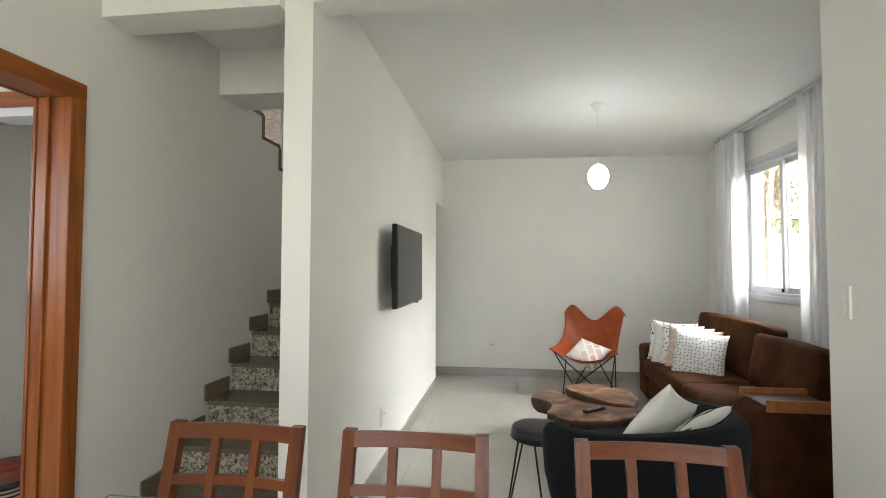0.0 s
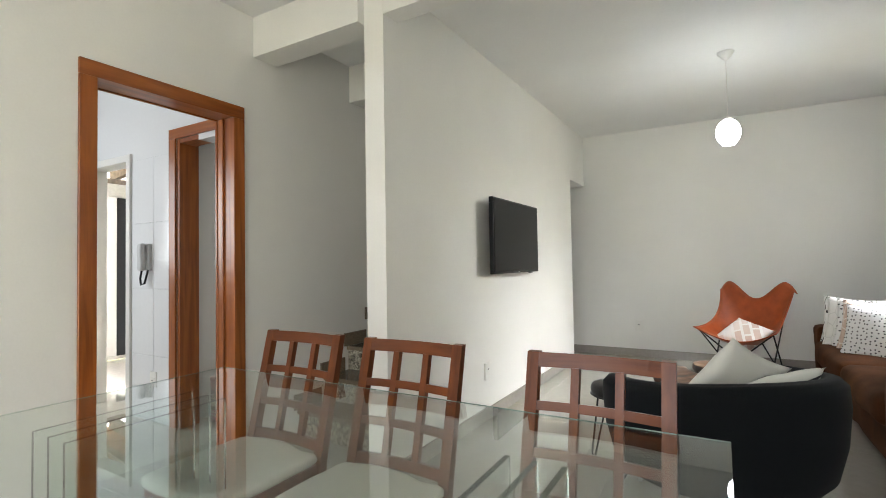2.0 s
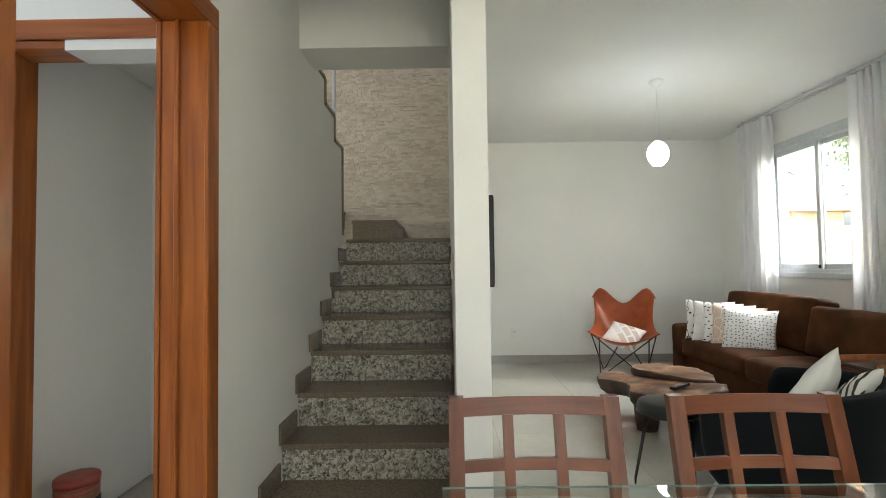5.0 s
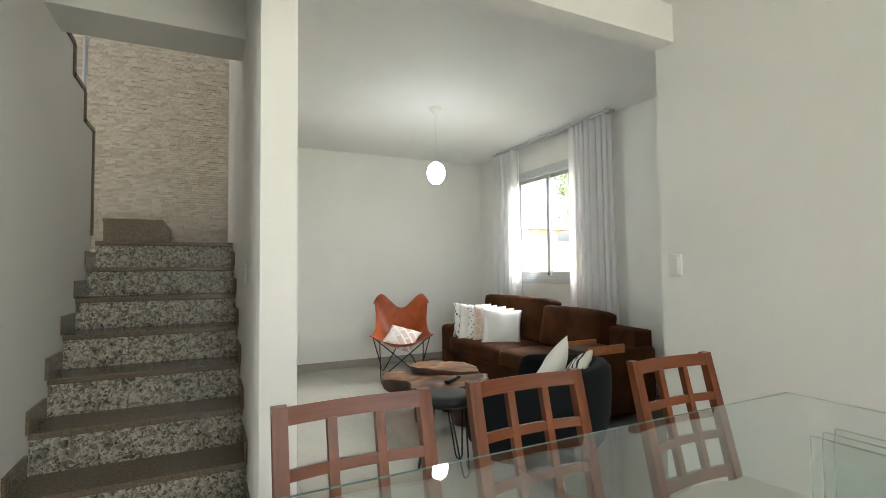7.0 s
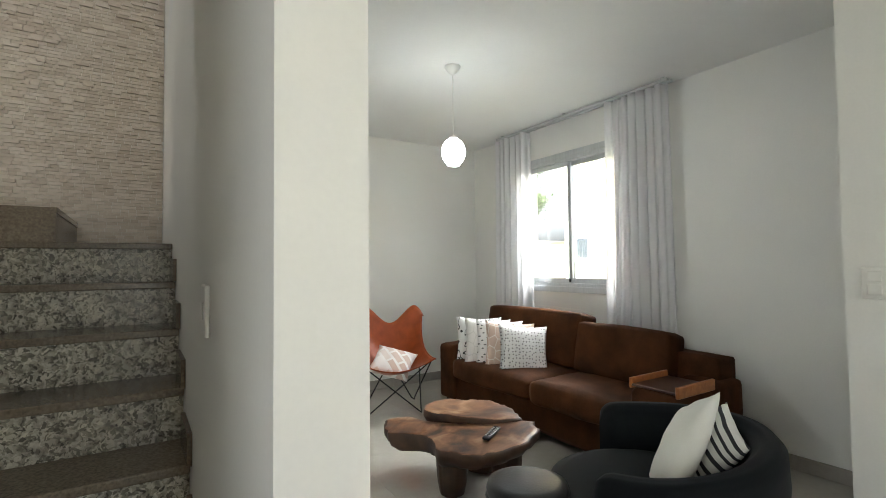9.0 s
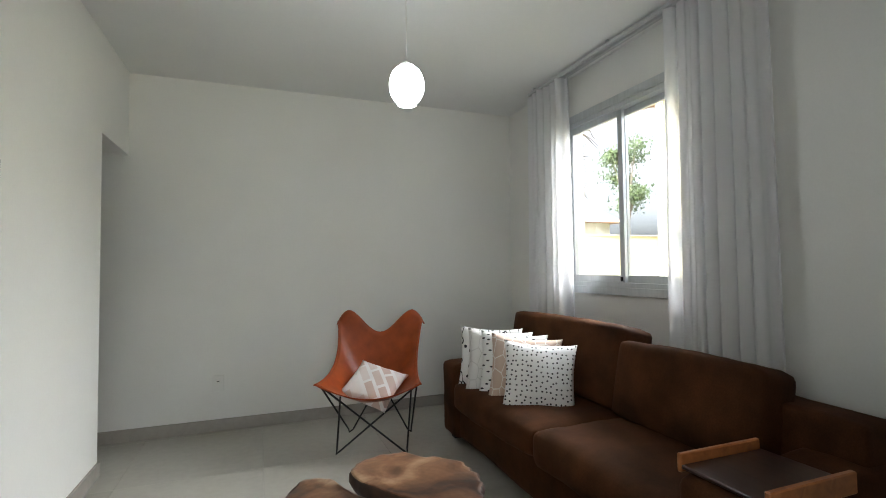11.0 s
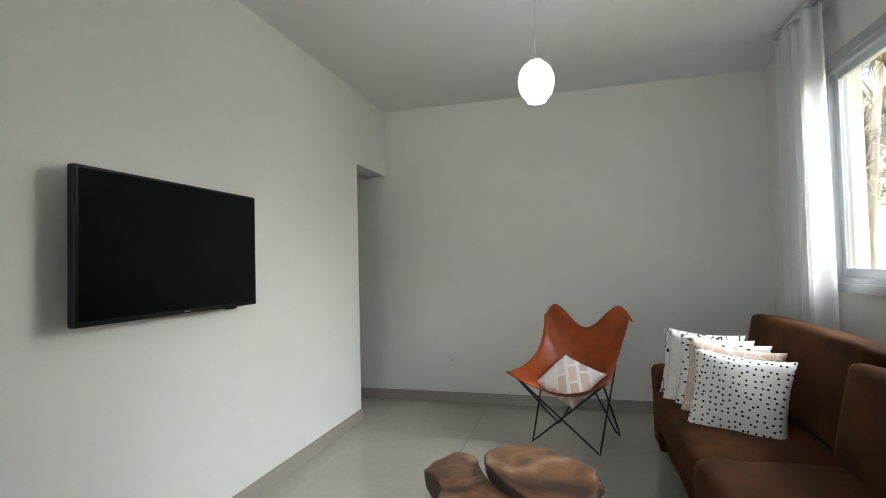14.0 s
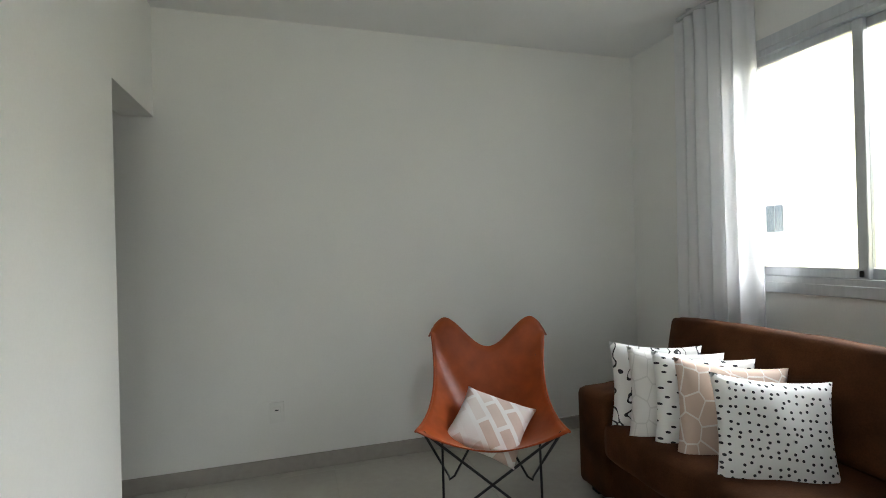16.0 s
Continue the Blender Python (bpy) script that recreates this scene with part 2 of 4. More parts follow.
def printed(name, ground, ink, kind):
    """Cushion cloth with a printed pattern in the plane of the cushion."""
    m = material(name, ground, 0.9, grain=0.04, scale=300, bump=0.1, large=0.04)
    b = principled(m)
    if kind == "dots":
        t = add(m, "ShaderNodeTexVoronoi")
        t.voronoi_dimensions = "2D"
        t.inputs["Scale"].default_value, t.inputs["Randomness"].default_value = 35, 0.55
        join(m, coords(m, (1, 1, 0.0)), t.inputs["Vector"])
        r = ramp_node(m, [(0, ink), (0.18, ground)], t.outputs["Distance"], True)
    elif kind == "dashes":
        t = add(m, "ShaderNodeTexVoronoi")
        t.voronoi_dimensions = "2D"
        t.inputs["Scale"].default_value, t.inputs["Randomness"].default_value = 17, 0.5
        join(m, coords(m, (1, 1.9, 0.0), (0, 0, 0.5)), t.inputs["Vector"])
        r = ramp_node(m, [(0, ink), (0.17, ground)], t.outputs["Distance"], True)
    elif kind == "cells":
        t = add(m, "ShaderNodeTexVoronoi")
        t.voronoi_dimensions = "2D"
        t.feature = "DISTANCE_TO_EDGE"
        t.inputs["Scale"].default_value, t.inputs["Randomness"].default_value = 13, 0.55
        join(m, coords(m, (1.25, 0.75, 0.0)), t.inputs["Vector"])
        r = ramp_node(m, [(0, ink), (0.035, ground)], t.outputs["Distance"], True)
    elif kind == "waves":
        t = add(m, "ShaderNodeTexWave")
        t.inputs["Scale"].default_value, t.inputs["Distortion"].default_value, t.inputs["Detail"].default_value = 5.5, 3.2, 0
        t.inputs["Detail Scale"].default_value = 1.2
        join(m, coords(m, (0.25, 1.6, 0.0)), t.inputs["Vector"])
        t.bands_direction = "Y"
        r = ramp_node(m, [(0, ink), (0.34, ground)], t.outputs["Fac"], True)
    elif kind == "zigzag":
        t = add(m, "ShaderNodeTexWave")
        t.inputs["Scale"].default_value, t.inputs["Distortion"].default_value, t.inputs["Detail"].default_value = 4.0, 5.5, 0
        t.inputs["Detail Scale"].default_value = 5
        join(m, coords(m, (1.2, 1, 0.0)), t.inputs["Vector"])
        r = ramp_node(m, [(0, ink), (0.06, ground)], t.outputs["Fac"], True)
    else:  # broad interlocking bands
        r = add(m, "ShaderNodeTexBrick")
        r.offset, r.squash = 0.5, 1.0
        r.inputs["Scale"].default_value, r.inputs["Mortar Size"].default_value = 1.0, 0.012
        r.inputs["Brick Width"].default_value, r.inputs["Row Height"].default_value = 0.16, 0.075
        r.inputs["Color1"].default_value, r.inputs["Color2"].default_value, r.inputs["Mortar"].default_value = (*ink, 1), (*ground, 1), (*ground, 1)
        join(m, coords(m, (1, 1, 0.0), (0, 0, 0.78)), r.inputs["Vector"])
    join(m, r.outputs[0], b.inputs["Base Color"])
    return m


WHITEC, INK = (0.82, 0.81, 0.79), (0.03, 0.03, 0.035)
CLOTH_DOTS = printed("dotted_cotton", WHITEC, INK, "dots")
CLOTH_DASH = printed("dashed_cotton", WHITEC, INK, "dashes")
CLOTH_ZIG = printed("squiggle_cotton", WHITEC, INK, "zigzag")
# embossed cells are greyer lines in the colour, without relief
CLOTH_CELL = printed("embossed_white_cotton", (0.78, 0.76, 0.73), (0.66, 0.64, 0.61), "cells")
CLOTH_PINK = printed("blush_cotton", (0.62, 0.47, 0.38), (0.80, 0.74, 0.69), "cells")
CLOTH_WAVE = printed("striped_cotton", (0.76, 0.76, 0.71), INK, "waves")
CLOTH_BAND = printed("banded_cotton", (0.82, 0.79, 0.77), (0.60, 0.44, 0.37), "bands")
CREAM = material("cream_cotton", (0.76, 0.75, 0.69), 0.9, grain=0.04, scale=250, bump=0.12, large=0.04)
SEATCLOTH = material("pale_seat_fabric", (0.62, 0.60, 0.54), 0.85, grain=0.06, scale=250, bump=0.1)


# ---- building helpers ----
def link(name, bm, mat, parent=None, label="", smooth=False):
    me = bpy.data.meshes.new(name)
    bmesh.ops.recalc_face_normals(bm, faces=bm.faces)
    if smooth:
        for f in bm.faces:
            f.smooth = True
    bm.to_mesh(me)
    bm.free()
    me.materials.append(mat)
    ob = new(name, me)
    if parent:
        ob.parent = parent
    if label:
        tagged(ob, label)
    return ob


def part(name, bm, mat, parent, label="", smooth=False):
    return link(name, bm, mat, parent, label, smooth)


def box(x0, x1, y0, y1, z0, z1, bevel=0.0, seg=2, bm=None):
    bm = bm or bmesh.new()
    made = bmesh.ops.create_cube(bm, size=1.0, matrix=Matrix.LocRotScale(((x0 + x1) / 2, (y0 + y1) / 2, (z0 + z1) / 2), None, (x1 - x0, y1 - y0, z1 - z0)))
    if bevel:
        es = list({e for v in made["verts"] for e in v.link_edges})
        bmesh.ops.bevel(bm, geom=es, offset=bevel, segments=seg, affect="EDGES", profile=0.5)
    return bm


def prism(points, z0, z1, bm=None, axis="z"):
    """A flat outline pushed out along an axis."""
    bm = bm or bmesh.new()
    put = {"z": lambda a, b, h: (a, b, h), "x": lambda a, b, h: (h, a, b), "y": lambda a, b, h: (a, h, b)}[axis]
    lo = [bm.verts.new(put(a, b, z0)) for a, b in points]
    hi = [bm.verts.new(put(a, b, z1)) for a, b in points]
    n = len(points)
    bm.faces.new(lo)
    bm.faces.new(hi)
    for i in range(n):
        bm.faces.new((lo[i], lo[(i + 1) % n], hi[(i + 1) % n], hi[i]))
    return bm


def tube(points, r, seg=8, bm=None, close=True):
    """A round rod along a line of points; r may vary from point to point."""
    bm = bm or bmesh.new()
    ps = [Vector(p) for p in points]
    rings = []
    for i, p in enumerate(ps):
        d = (ps[min(i + 1, len(ps) - 1)] - ps[max(i - 1, 0)]).normalized()
        a = d.orthogonal().normalized() if i == 0 else (side - d * side.dot(d)).normalized()
        side = a
        b = d.cross(a)
        rr = r[i] if isinstance(r, (list, tuple)) else r
        rings.append([bm.verts.new(p + (a * math.cos(k * math.tau / seg) + b * math.sin(k * math.tau / seg)) * rr) for k in range(seg)])
    for A, B in zip(rings, rings[1:]):
        for k in range(seg):
            bm.faces.new((A[k], A[(k + 1) % seg], B[(k + 1) % seg], B[k]))
    if close:
        bm.faces.new(rings[0])
        bm.faces.new(rings[-1])
    return bm


def lathe(profile, seg=32, bm=None, x=0, y=0):
    bm = bm or bmesh.new()
    rings = [[bm.verts.new((x + r * math.cos(k * math.tau / seg), y + r * math.sin(k * math.tau / seg), z)) for k in range(seg)] for r, z in profile]
    for A, B in zip(rings, rings[1:]):
        for k in range(seg):
            bm.faces.new((A[k], A[(k + 1) % seg], B[(k + 1) % seg], B[k]))
    bm.faces.new(rings[0])
    bm.faces.new(rings[-1])
    return bm


def sheet(fn, nu, nv, thick=0.0, bm=None):
    """A curved sheet fn(u, v) with an optional thickness along its normals."""
    bm = bm or bmesh.new()
    g = [[bm.verts.new(fn(i / nu, j / nv)) for j in range(nv + 1)] for i in range(nu + 1)]
    for i in range(nu):
        for j in range(nv):
            bm.faces.new((g[i][j], g[i + 1][j], g[i + 1][j + 1], g[i][j + 1]))
    if thick:
        bmesh.ops.recalc_face_normals(bm, faces=bm.faces)
        bmesh.ops.solidify(bm, geom=bm.faces[:], thickness=thick)
    return bm


def empty(name, label, category, m=None, group="", kind=""):
    ob = new(name)
    ob.empty_display_size = 0.1
    if m:
        ob.matrix_world = m
    return tagged(ob, label, category, group, kind)


def structure(name, bm, mat, label):
    return tagged(link(name, bm, mat), label, "structure", kind="structure")


# ---- structure ----
H, XR, YF, XT, XL = 2.72, 2.41, 6.09, -0.79, -1.80  # ceiling, window wall, far wall, television wall, stair wall
YB, YC = 1.955, 2.08  # beam and partition between dining and living room
XP, XS = -0.825, -0.955  # the two corners of the pier that ends the television wall
DY0, DX1 = -2.7, 1.265  # back and right of the dining room

structure("floor", box(-4.7, XR + 0.1, DY0, YF + 0.1, -0.12, -0.008), GROUT, "concrete floor bed under polished porcelain tiles")
structure("ceiling", box(-1.95, DX1 + 0.15, DY0, YB, H, H + 0.15), CEIL, "plain white painted ceiling over the dining room")
structure("ceiling_living", box(XS, XR + 0.2, YB, YF + 0.15, H, H + 0.15), CEIL, "plain white painted ceiling over the living room")
structure("wall_north", box(-2.4, XR + 0.2, YF, YF + 0.15, 0, H), WALL, "smooth white painted end wall of the living room")
# television wall with its end pier; the passage opening is cut by the lintel
structure("wall_television", prism([(XS, YB), (XP, YB), (XT, 5.455), (XS, 5.455)], 0, H), WALL, "white painted wall carrying the television")
structure("lintel_passage", box(XS, XT, 5.455, YF, 2.10, H), WALL, "white painted lintel over the passage opening")
structure("passage_wall", box(-2.4, -2.27, 5.3, YF, 0, 2.3), WALL, "white painted end wall of the passage")
structure("passage_side", box(-2.27, XS, 5.3, 5.45, 0, 2.3), WALL, "white painted side wall of the passage")
structure("passage_ceiling", box(-2.4, XS, 5.3, YF, 2.3, 2.4), CEIL, "white passage ceiling under the stair landing")
structure("beam", box(XP - 0.01, 1.265, YB + 0.002, YC, 2.50, H), WALL, "white painted beam across the opening to the living room")
structure("beam_stairs", box(XL, XS, 1.902, YC, 2.468, H), WALL, "white painted beam over the foot of the stairs")
structure("partition", box(DX1 + 0.15, XR + 0.18, YB, YC, 0, H), WALL, "white painted partition between dining and living room")
# window wall
WY0, WY1, WZ0, WZ1 = 3.98, 5.18, 1.09, 2.35
bm = box(XR, XR + 0.18, YC, WY0, 0, H)
box(XR, XR + 0.18, WY1, YF, 0, H, bm=bm)
box(XR, XR + 0.18, WY0, WY1, 0, WZ0, bm=bm)
box(XR, XR + 0.18, WY0, WY1, WZ1, H, bm=bm)
structure("wall_window", bm, WALL, "white painted wall with a sliding window")
# dining room shell behind the camera, unseen, with an opening added for fill light
structure("wall_dining_east", box(DX1, DX1 + 0.15, DY0, YC, 0, H), WALL, "white painted side wall of the dining room ending at the beam")
bm = box(-4.7, -0.9, DY0 - 0.15, DY0, 0, H)
box(0.95, DX1 + 0.15, DY0 - 0.15, DY0, 0, H, bm=bm)
box(-0.9, 0.95, DY0 - 0.15, DY0, 2.4, H, bm=bm)
structure("wall_south", bm, WALL, "unseen white back wall with a wide opening added for fill light")
# wall with the kitchen door
KY0, KY1, KZ = 0.99, 1.79, 2.09
bm = box(-1.95, XL, DY0, KY0, 0, H)
box(-1.95, XL, KY1, YB, 0, H, bm=bm)
box(-1.95, XL, KY0, KY1, KZ, H, bm=bm)
structure("wall_kitchen", bm, WALL, "white painted wall with the kitchen doorway")
# stair side wall, stepped along the upper flight
steps_top = [(YB, 0), (3.87, 0), (3.87, 2.12), (3.62, 2.12), (3.62, 2.30), (3.35, 2.30), (3.35, 2.47), (3.08, 2.47), (3.08, 2.65), (2.95, 2.65), (2.95, H + 0.15), (YB, H + 0.15)]
structure("wall_stairs", prism(steps_top, -1.95, XL, axis="x"), WALL, "white painted stair wall with a stepped top edge")
bm = box(-1.84, XL + 0.012, 3.855, 3.882, 1.45, 2.13)
for y, z in ((3.62, 2.12), (3.35, 2.30), (3.08, 2.47)):
    box(-1.97, XL + 0.012, y - 0.012, y + 0.26, z, z + 0.022, bm=bm)
    box(-1.97, XL + 0.012, y - 0.012, y + 0.012, z, z + 0.18, bm=bm)
structure("trim_stairs", bm, TREAD, "brown granite capping along the stepped stair wall")
structure("beam_landing", box(XL, XS, 2.80, 3.10, 2.435, 2.9), WALL, "white painted edge beam of the stairwell")
structure("ceiling_stair_foot", box(XL, XS, YC, 2.80, H, H + 0.15), CEIL, "white ceiling over the first steps")
structure("wall_stair_upper", box(XS, XT, YC, 5.3, H + 0.15, 5.2), WALL, "white painted upper wall of the stairwell")
structure("wall_stair_back", box(-3.6, XS, 5.19, 5.3, 0, 5.2), WALL, "back wall of the stairwell behind the stone cladding")
structure("wall_stair_west", box(-3.7, -3.6, YB, 5.3, 2.5, 5.2), WALL, "white painted far wall of the stairwell")
structure("wall_stair_south", box(-3.6, XT, 2.80, 2.94, 2.9, 5.2), WALL, "white painted upper wall over the stair beam")
structure("ceiling_stairwell", box(-3.7, XT, 2.8, 5.3, 5.2, 5.3), CEIL, "white ceiling high over the stairwell")
# kitchen shell
bm = box(-2.0 - 0.44, -1.95, 1.95, 2.08, 2.05, 2.9)
box(-3.30, -2.70, 1.95, 2.08, 0, 2.9, bm=bm)
box(-2.70, -2.44, 1.95, 2.08, 2.12, 2.9, bm=bm)
box(-4.0, -3.30, 1.95, 2.08, 2.06, 2.9, bm=bm)
box(-4.7, -4.0, 1.95, 2.08, 0, 2.9, bm=bm)
structure("wall_kitchen_back", bm, WHITE_TILE, "white glazed tile wall of the kitchen")
structure("wall_kitchen_west", box(-4.85, -4.7, DY0, 2.08, 0, 2.9), WHITE_TILE, "white tiled side wall of the kitchen")
structure("ceiling_kitchen", box(-4.7, -1.95, DY0, 2.08, 2.8, 2.95), CEIL, "white painted kitchen ceiling")
structure("wall_pantry_back", box(-2.75, -1.95, 3.0, 3.1, 0, 2.3), WALL, "pale back wall of the small room under the stairs")
structure("wall_pantry_side", box(-2.85, -2.75, 2.08, 3.1, 0, 2.3), WALL, "pale side wall of the small room under the stairs")
structure("ceiling_pantry", box(-2.75, -1.95, 2.08, 3.1, 2.3, 2.4), WALL, "pale ceiling of the small room under the stairs")
# skirting
for nm, b in (("baseboard_north", (-2.27, XR, YF - 0.014, YF, 0, 0.09)), ("baseboard_window", (XR - 0.014, XR, YC, YF - 0.014, 0, 0.09)),
              ("baseboard_partition", (1.265, XR - 0.014, YC, YC + 0.014, 0, 0.09)), ("baseboard_pier", (XS, XP + 0.012, YB - 0.014, YB, 0, 0.09)),
              ("baseboard_reveal", (XS, XT + 0.014, 5.455, 5.469, 0, 0.09))):
    structure(nm, box(*b, bevel=0.002, seg=1), BASE, "greige porcelain skirting strip along the wall")

structure("baseboard", prism([(XP + 0.0005, YB), (XP + 0.0145, YB), (XT + 0.014, 5.455), (XT, 5.455)], 0, 0.09), BASE, "greige porcelain skirting strip along the wall")

# ---- stairs ----
RISE, GO, Y1 = 0.178, 0.25, 2.25
stairs = empty("staircase", "granite staircase with speckled risers and brown treads", "staircase")
for n in range(1, 9):
    y = Y1 + (n - 1) * GO
    end = y + GO if n < 8 else 5.185
    part("riser", box(XL + 0.004, XS - 0.004, y, y + 0.02, (n - 1) * RISE, n * RISE - 0.028), GRANITE, stairs, "speckled grey granite riser")
    part("tread", box(XL + 0.004, XS - 0.004, y - 0.018, end + 0.005, n * RISE - 0.028, n * RISE, 0.004), TREAD, stairs, "polished brown granite tread")
    if n < 8:
        for xa, xb in ((XL + 0.002, XL + 0.014), (XS - 0.016, XS - 0.002)):
            part("skirting", box(xa, xb, y - 0.045, y + GO - 0.045, n * RISE + 0.002, n * RISE + 0.10), TREAD, stairs, "stepped granite skirting")
part("stringer", box(XL + 0.01, XS - 0.01, 4.2, 5.18, 0.0, 7 * RISE), WALL, stairs, "solid masonry under the winder")
for pts, z in (([(-1.796, 4.25), (-1.43, 4.25), (-1.43, 5.185), (-1.796, 5.185)], 9), ([(-2.9, 4.30), (-2.06, 4.30), (-2.06, 5.185), (-2.9, 5.185)], 10)):
    part("riser", prism(pts, (z - 1) * RISE + 0.002, z * RISE - 0.028), TREAD, stairs, "brown granite winder riser")
    cx, cy = sum(p[0] for p in pts) / 4, sum(p[1] for p in pts) / 4
    part("tread", prism([(cx + (a - cx) * 1.02, cy + (b - cy) * 1.01) for a, b in pts], z * RISE - 0.028, z * RISE), TREAD, stairs, "brown granite winder tread")
rail = empty("stair_rail", "slim steel handrail post on the stair wall", "handrail")
part("post", tube([(-1.812, 3.68, 2.143), (-1.812, 3.68, 3.15)], 0.014), ALU, rail)
part("handrail", tube([(-1.812, 3.85, 3.03), (-1.812, 3.10, 3.55)], 0.02), ALU, rail)

# ---- kitchen doorway ----
door = empty("door_1", "open kitchen doorway with a varnished orange-brown wooden frame", "door frame", kind="structure")
F0, F1, FT = 0.955, 1.825, 2.125
for nm, b, mt in (("architrave", (XL, XL + 0.016, F0, F0 + 0.075, 0, FT - 0.075), DOORWOOD), ("architrave", (XL, XL + 0.016, F1 - 0.075, F1, 0, FT - 0.075), DOORWOOD),
                  ("architrave", (XL, XL + 0.016, F0, F1, FT - 0.075, FT), DOORWOOD_Y),
                  ("jamb", (-1.95, XL + 0.008, KY0 + 0.002, KY0 + 0.034, 0, KZ - 0.034), DOORWOOD), ("jamb", (-1.95, XL + 0.008, KY1 - 0.034, KY1 - 0.002, 0, KZ - 0.034), DOORWOOD),
                  ("jamb", (-1.95, XL + 0.008, KY0 + 0.002, KY1 - 0.002, KZ - 0.034, KZ - 0.002), DOORWOOD_Y),
                  ("door_stop", (-1.90, -1.885, KY1 - 0.046, KY1 - 0.034, 0, KZ - 0.034), DOORWOOD),
                  ("architrave", (-1.966, -1.95, F0, F0 + 0.075, 0, FT - 0.075), DOORWOOD), ("architrave", (-1.966, -1.95, F1 - 0.075, F1, 0, FT - 0.075), DOORWOOD),
                  ("architrave", (-1.966, -1.95, F0, F1, FT - 0.075, FT), DOORWOOD_Y)):
    part(nm, box(*b, bevel=0.003, seg=1), mt, door)
pantry = empty("door_2", "open wooden door frame of the small room beside the kitchen", "door frame", kind="structure")
for nm, b, mt in (("architrave", (-2.78, -2.70, 1.934, 1.95, 0, 2.09), DOORWOOD), ("architrave", (-2.78, -1.97, 1.934, 1.95, 2.09, 2.165), DOORWOOD_X),
                  ("jamb", (-2.70, -2.668, 1.95, 2.10, 0, 2.09), DOORWOOD), ("jamb", (-2.668, -2.44, 1.95, 2.08, 2.058, 2.09), DOORWOOD_X)):
    part(nm, box(*b, bevel=0.003, seg=1), mt, pantry)
back = empty("door_3", "white aluminium frame of the open back door", "door frame", kind="structure")
for b in ((-3.36, -3.303, 1.93, 2.07, 0, 2.0), (-3.997, -3.94, 1.93, 2.07, 0, 2.0), (-3.997, -3.303, 1.93, 2.07, 2.001, 2.057)):
    part("jamb", box(*b, bevel=0.003, seg=1), PLASTIC, back)

# ---- window, curtains ----
win = empty("window_1", "grey aluminium two-leaf sliding window, closed", "window", kind="structure")
XW = XR + 0.02
part("window_frame", box(XR - 0.012, XR + 0.09, WY0, WY1, WZ1 - 0.035, WZ1), ALU, win)
part("window_frame", box(XR - 0.012, XR + 0.09, WY0, WY1, WZ0, WZ0 + 0.035), ALU, win)
for y in (WY0, WY1 - 0.035):
    part("window_frame", box(XR - 0.012, XR + 0.09, y, y + 0.035, WZ0 + 0.035, WZ1 - 0.035), ALU, win)
part("window_sill", box(XR - 0.03, XR + 0.0, WY0 - 0.03, WY1 + 0.03, WZ0 - 0.05, WZ0 + 0.005, 0.003), ALU, win)
part("top_trim", box(XR - 0.02, XR + 0.0, WY0 - 0.03, WY1 + 0.03, WZ1 - 0.005, WZ1 + 0.055, 0.003), ALU, win)
for y0, y1, x in ((WY0 + 0.035, 4.605, XR + 0.055), (4.555, WY1 - 0.035, XR + 0.02)):
    leaf = part("sash", box(x, x + 0.028, y0, y0 + 0.045, WZ0 + 0.035, WZ1 - 0.035, 0.003, 1), ALU, win)
    part("sash_stile", box(x, x + 0.028, y1 - 0.045, y1, WZ0 + 0.035, WZ1 - 0.035, 0.003, 1), ALU, leaf)
    part("sash_rail", box(x, x + 0.028, y0 + 0.045, y1 - 0.045, WZ0 + 0.035, WZ0 + 0.085, 0.003, 1), ALU, leaf)
    part("sash_rail", box(x, x + 0.028, y0 + 0.045, y1 - 0.045, WZ1 - 0.08, WZ1 - 0.035, 0.003, 1), ALU, leaf)
    pane = part("pane", box(x + 0.011, x + 0.016, y0 + 0.04, y1 - 0.04, WZ0 + 0.08, WZ1 - 0.075), GLASS, leaf)
    pane.visible_shadow = False
part("latch", box(XR + 0.008, XR + 0.02, 4.573, 4.588, WZ0 + 0.045, WZ0 + 0.075, 0.003), BLACKP, win)

rod = empty("curtain_rail", "white and dark double curtain rail under the ceiling", "curtain rail")
part("rail", box(2.245, 2.27, 3.42, 5.46, H - 0.035, H - 0.012, 0.003, 1), GREYP, rod)
part("rail", box(2.30, 2.325, 3.42, 5.46, H - 0.035, H - 0.012, 0.003, 1), GREYP, rod)
for y in (3.45, 4.45, 5.35):
    part("bracket", box(2.24, 2.33, y, y + 0.02, H - 0.014, H), GREYP, rod)


def curtain(y0, y1, folds, flare, seed):
    rnd = random.Random(seed)
    ph = [rnd.uniform(0, 6.28) for _ in range(4)]
    c = empty("curtain", "white sheer voile curtain gathered in soft folds", "curtain", group="curtains at the window")

    def fn(u, v):
        z = H - 0.04 - v * (H - 0.10)
        s = 1 + flare * v
        mid = (y0 + y1) / 2
        w = math.sin(u * folds * math.tau + 0.5 * math.sin(u * 9 + ph[0]) + 0.35 * v * math.sin(5 * u + ph[1]))
        a = 0.030 + 0.012 * math.sin(u * 11 + ph[2]) + 0.01 * v
        y = mid + (u - 0.5) * (y1 - y0) * s + 0.012 * math.sin(u * folds * 2 * math.tau + ph[3])
        return (2.285 + a * w, y, z)
    part("cloth", sheet(fn, 110, 10, 0.0), VOILE, c, smooth=True)
    part("heading", sheet(lambda u, v: Vector(fn(u, v * 0.028)) + Vector((-0.004, 0, 0.004)), 110, 1), VOILE, c, "stitched heading tape", True)
    return c


curtain(3.46, 4.00, 7.0, 0.10, 3)
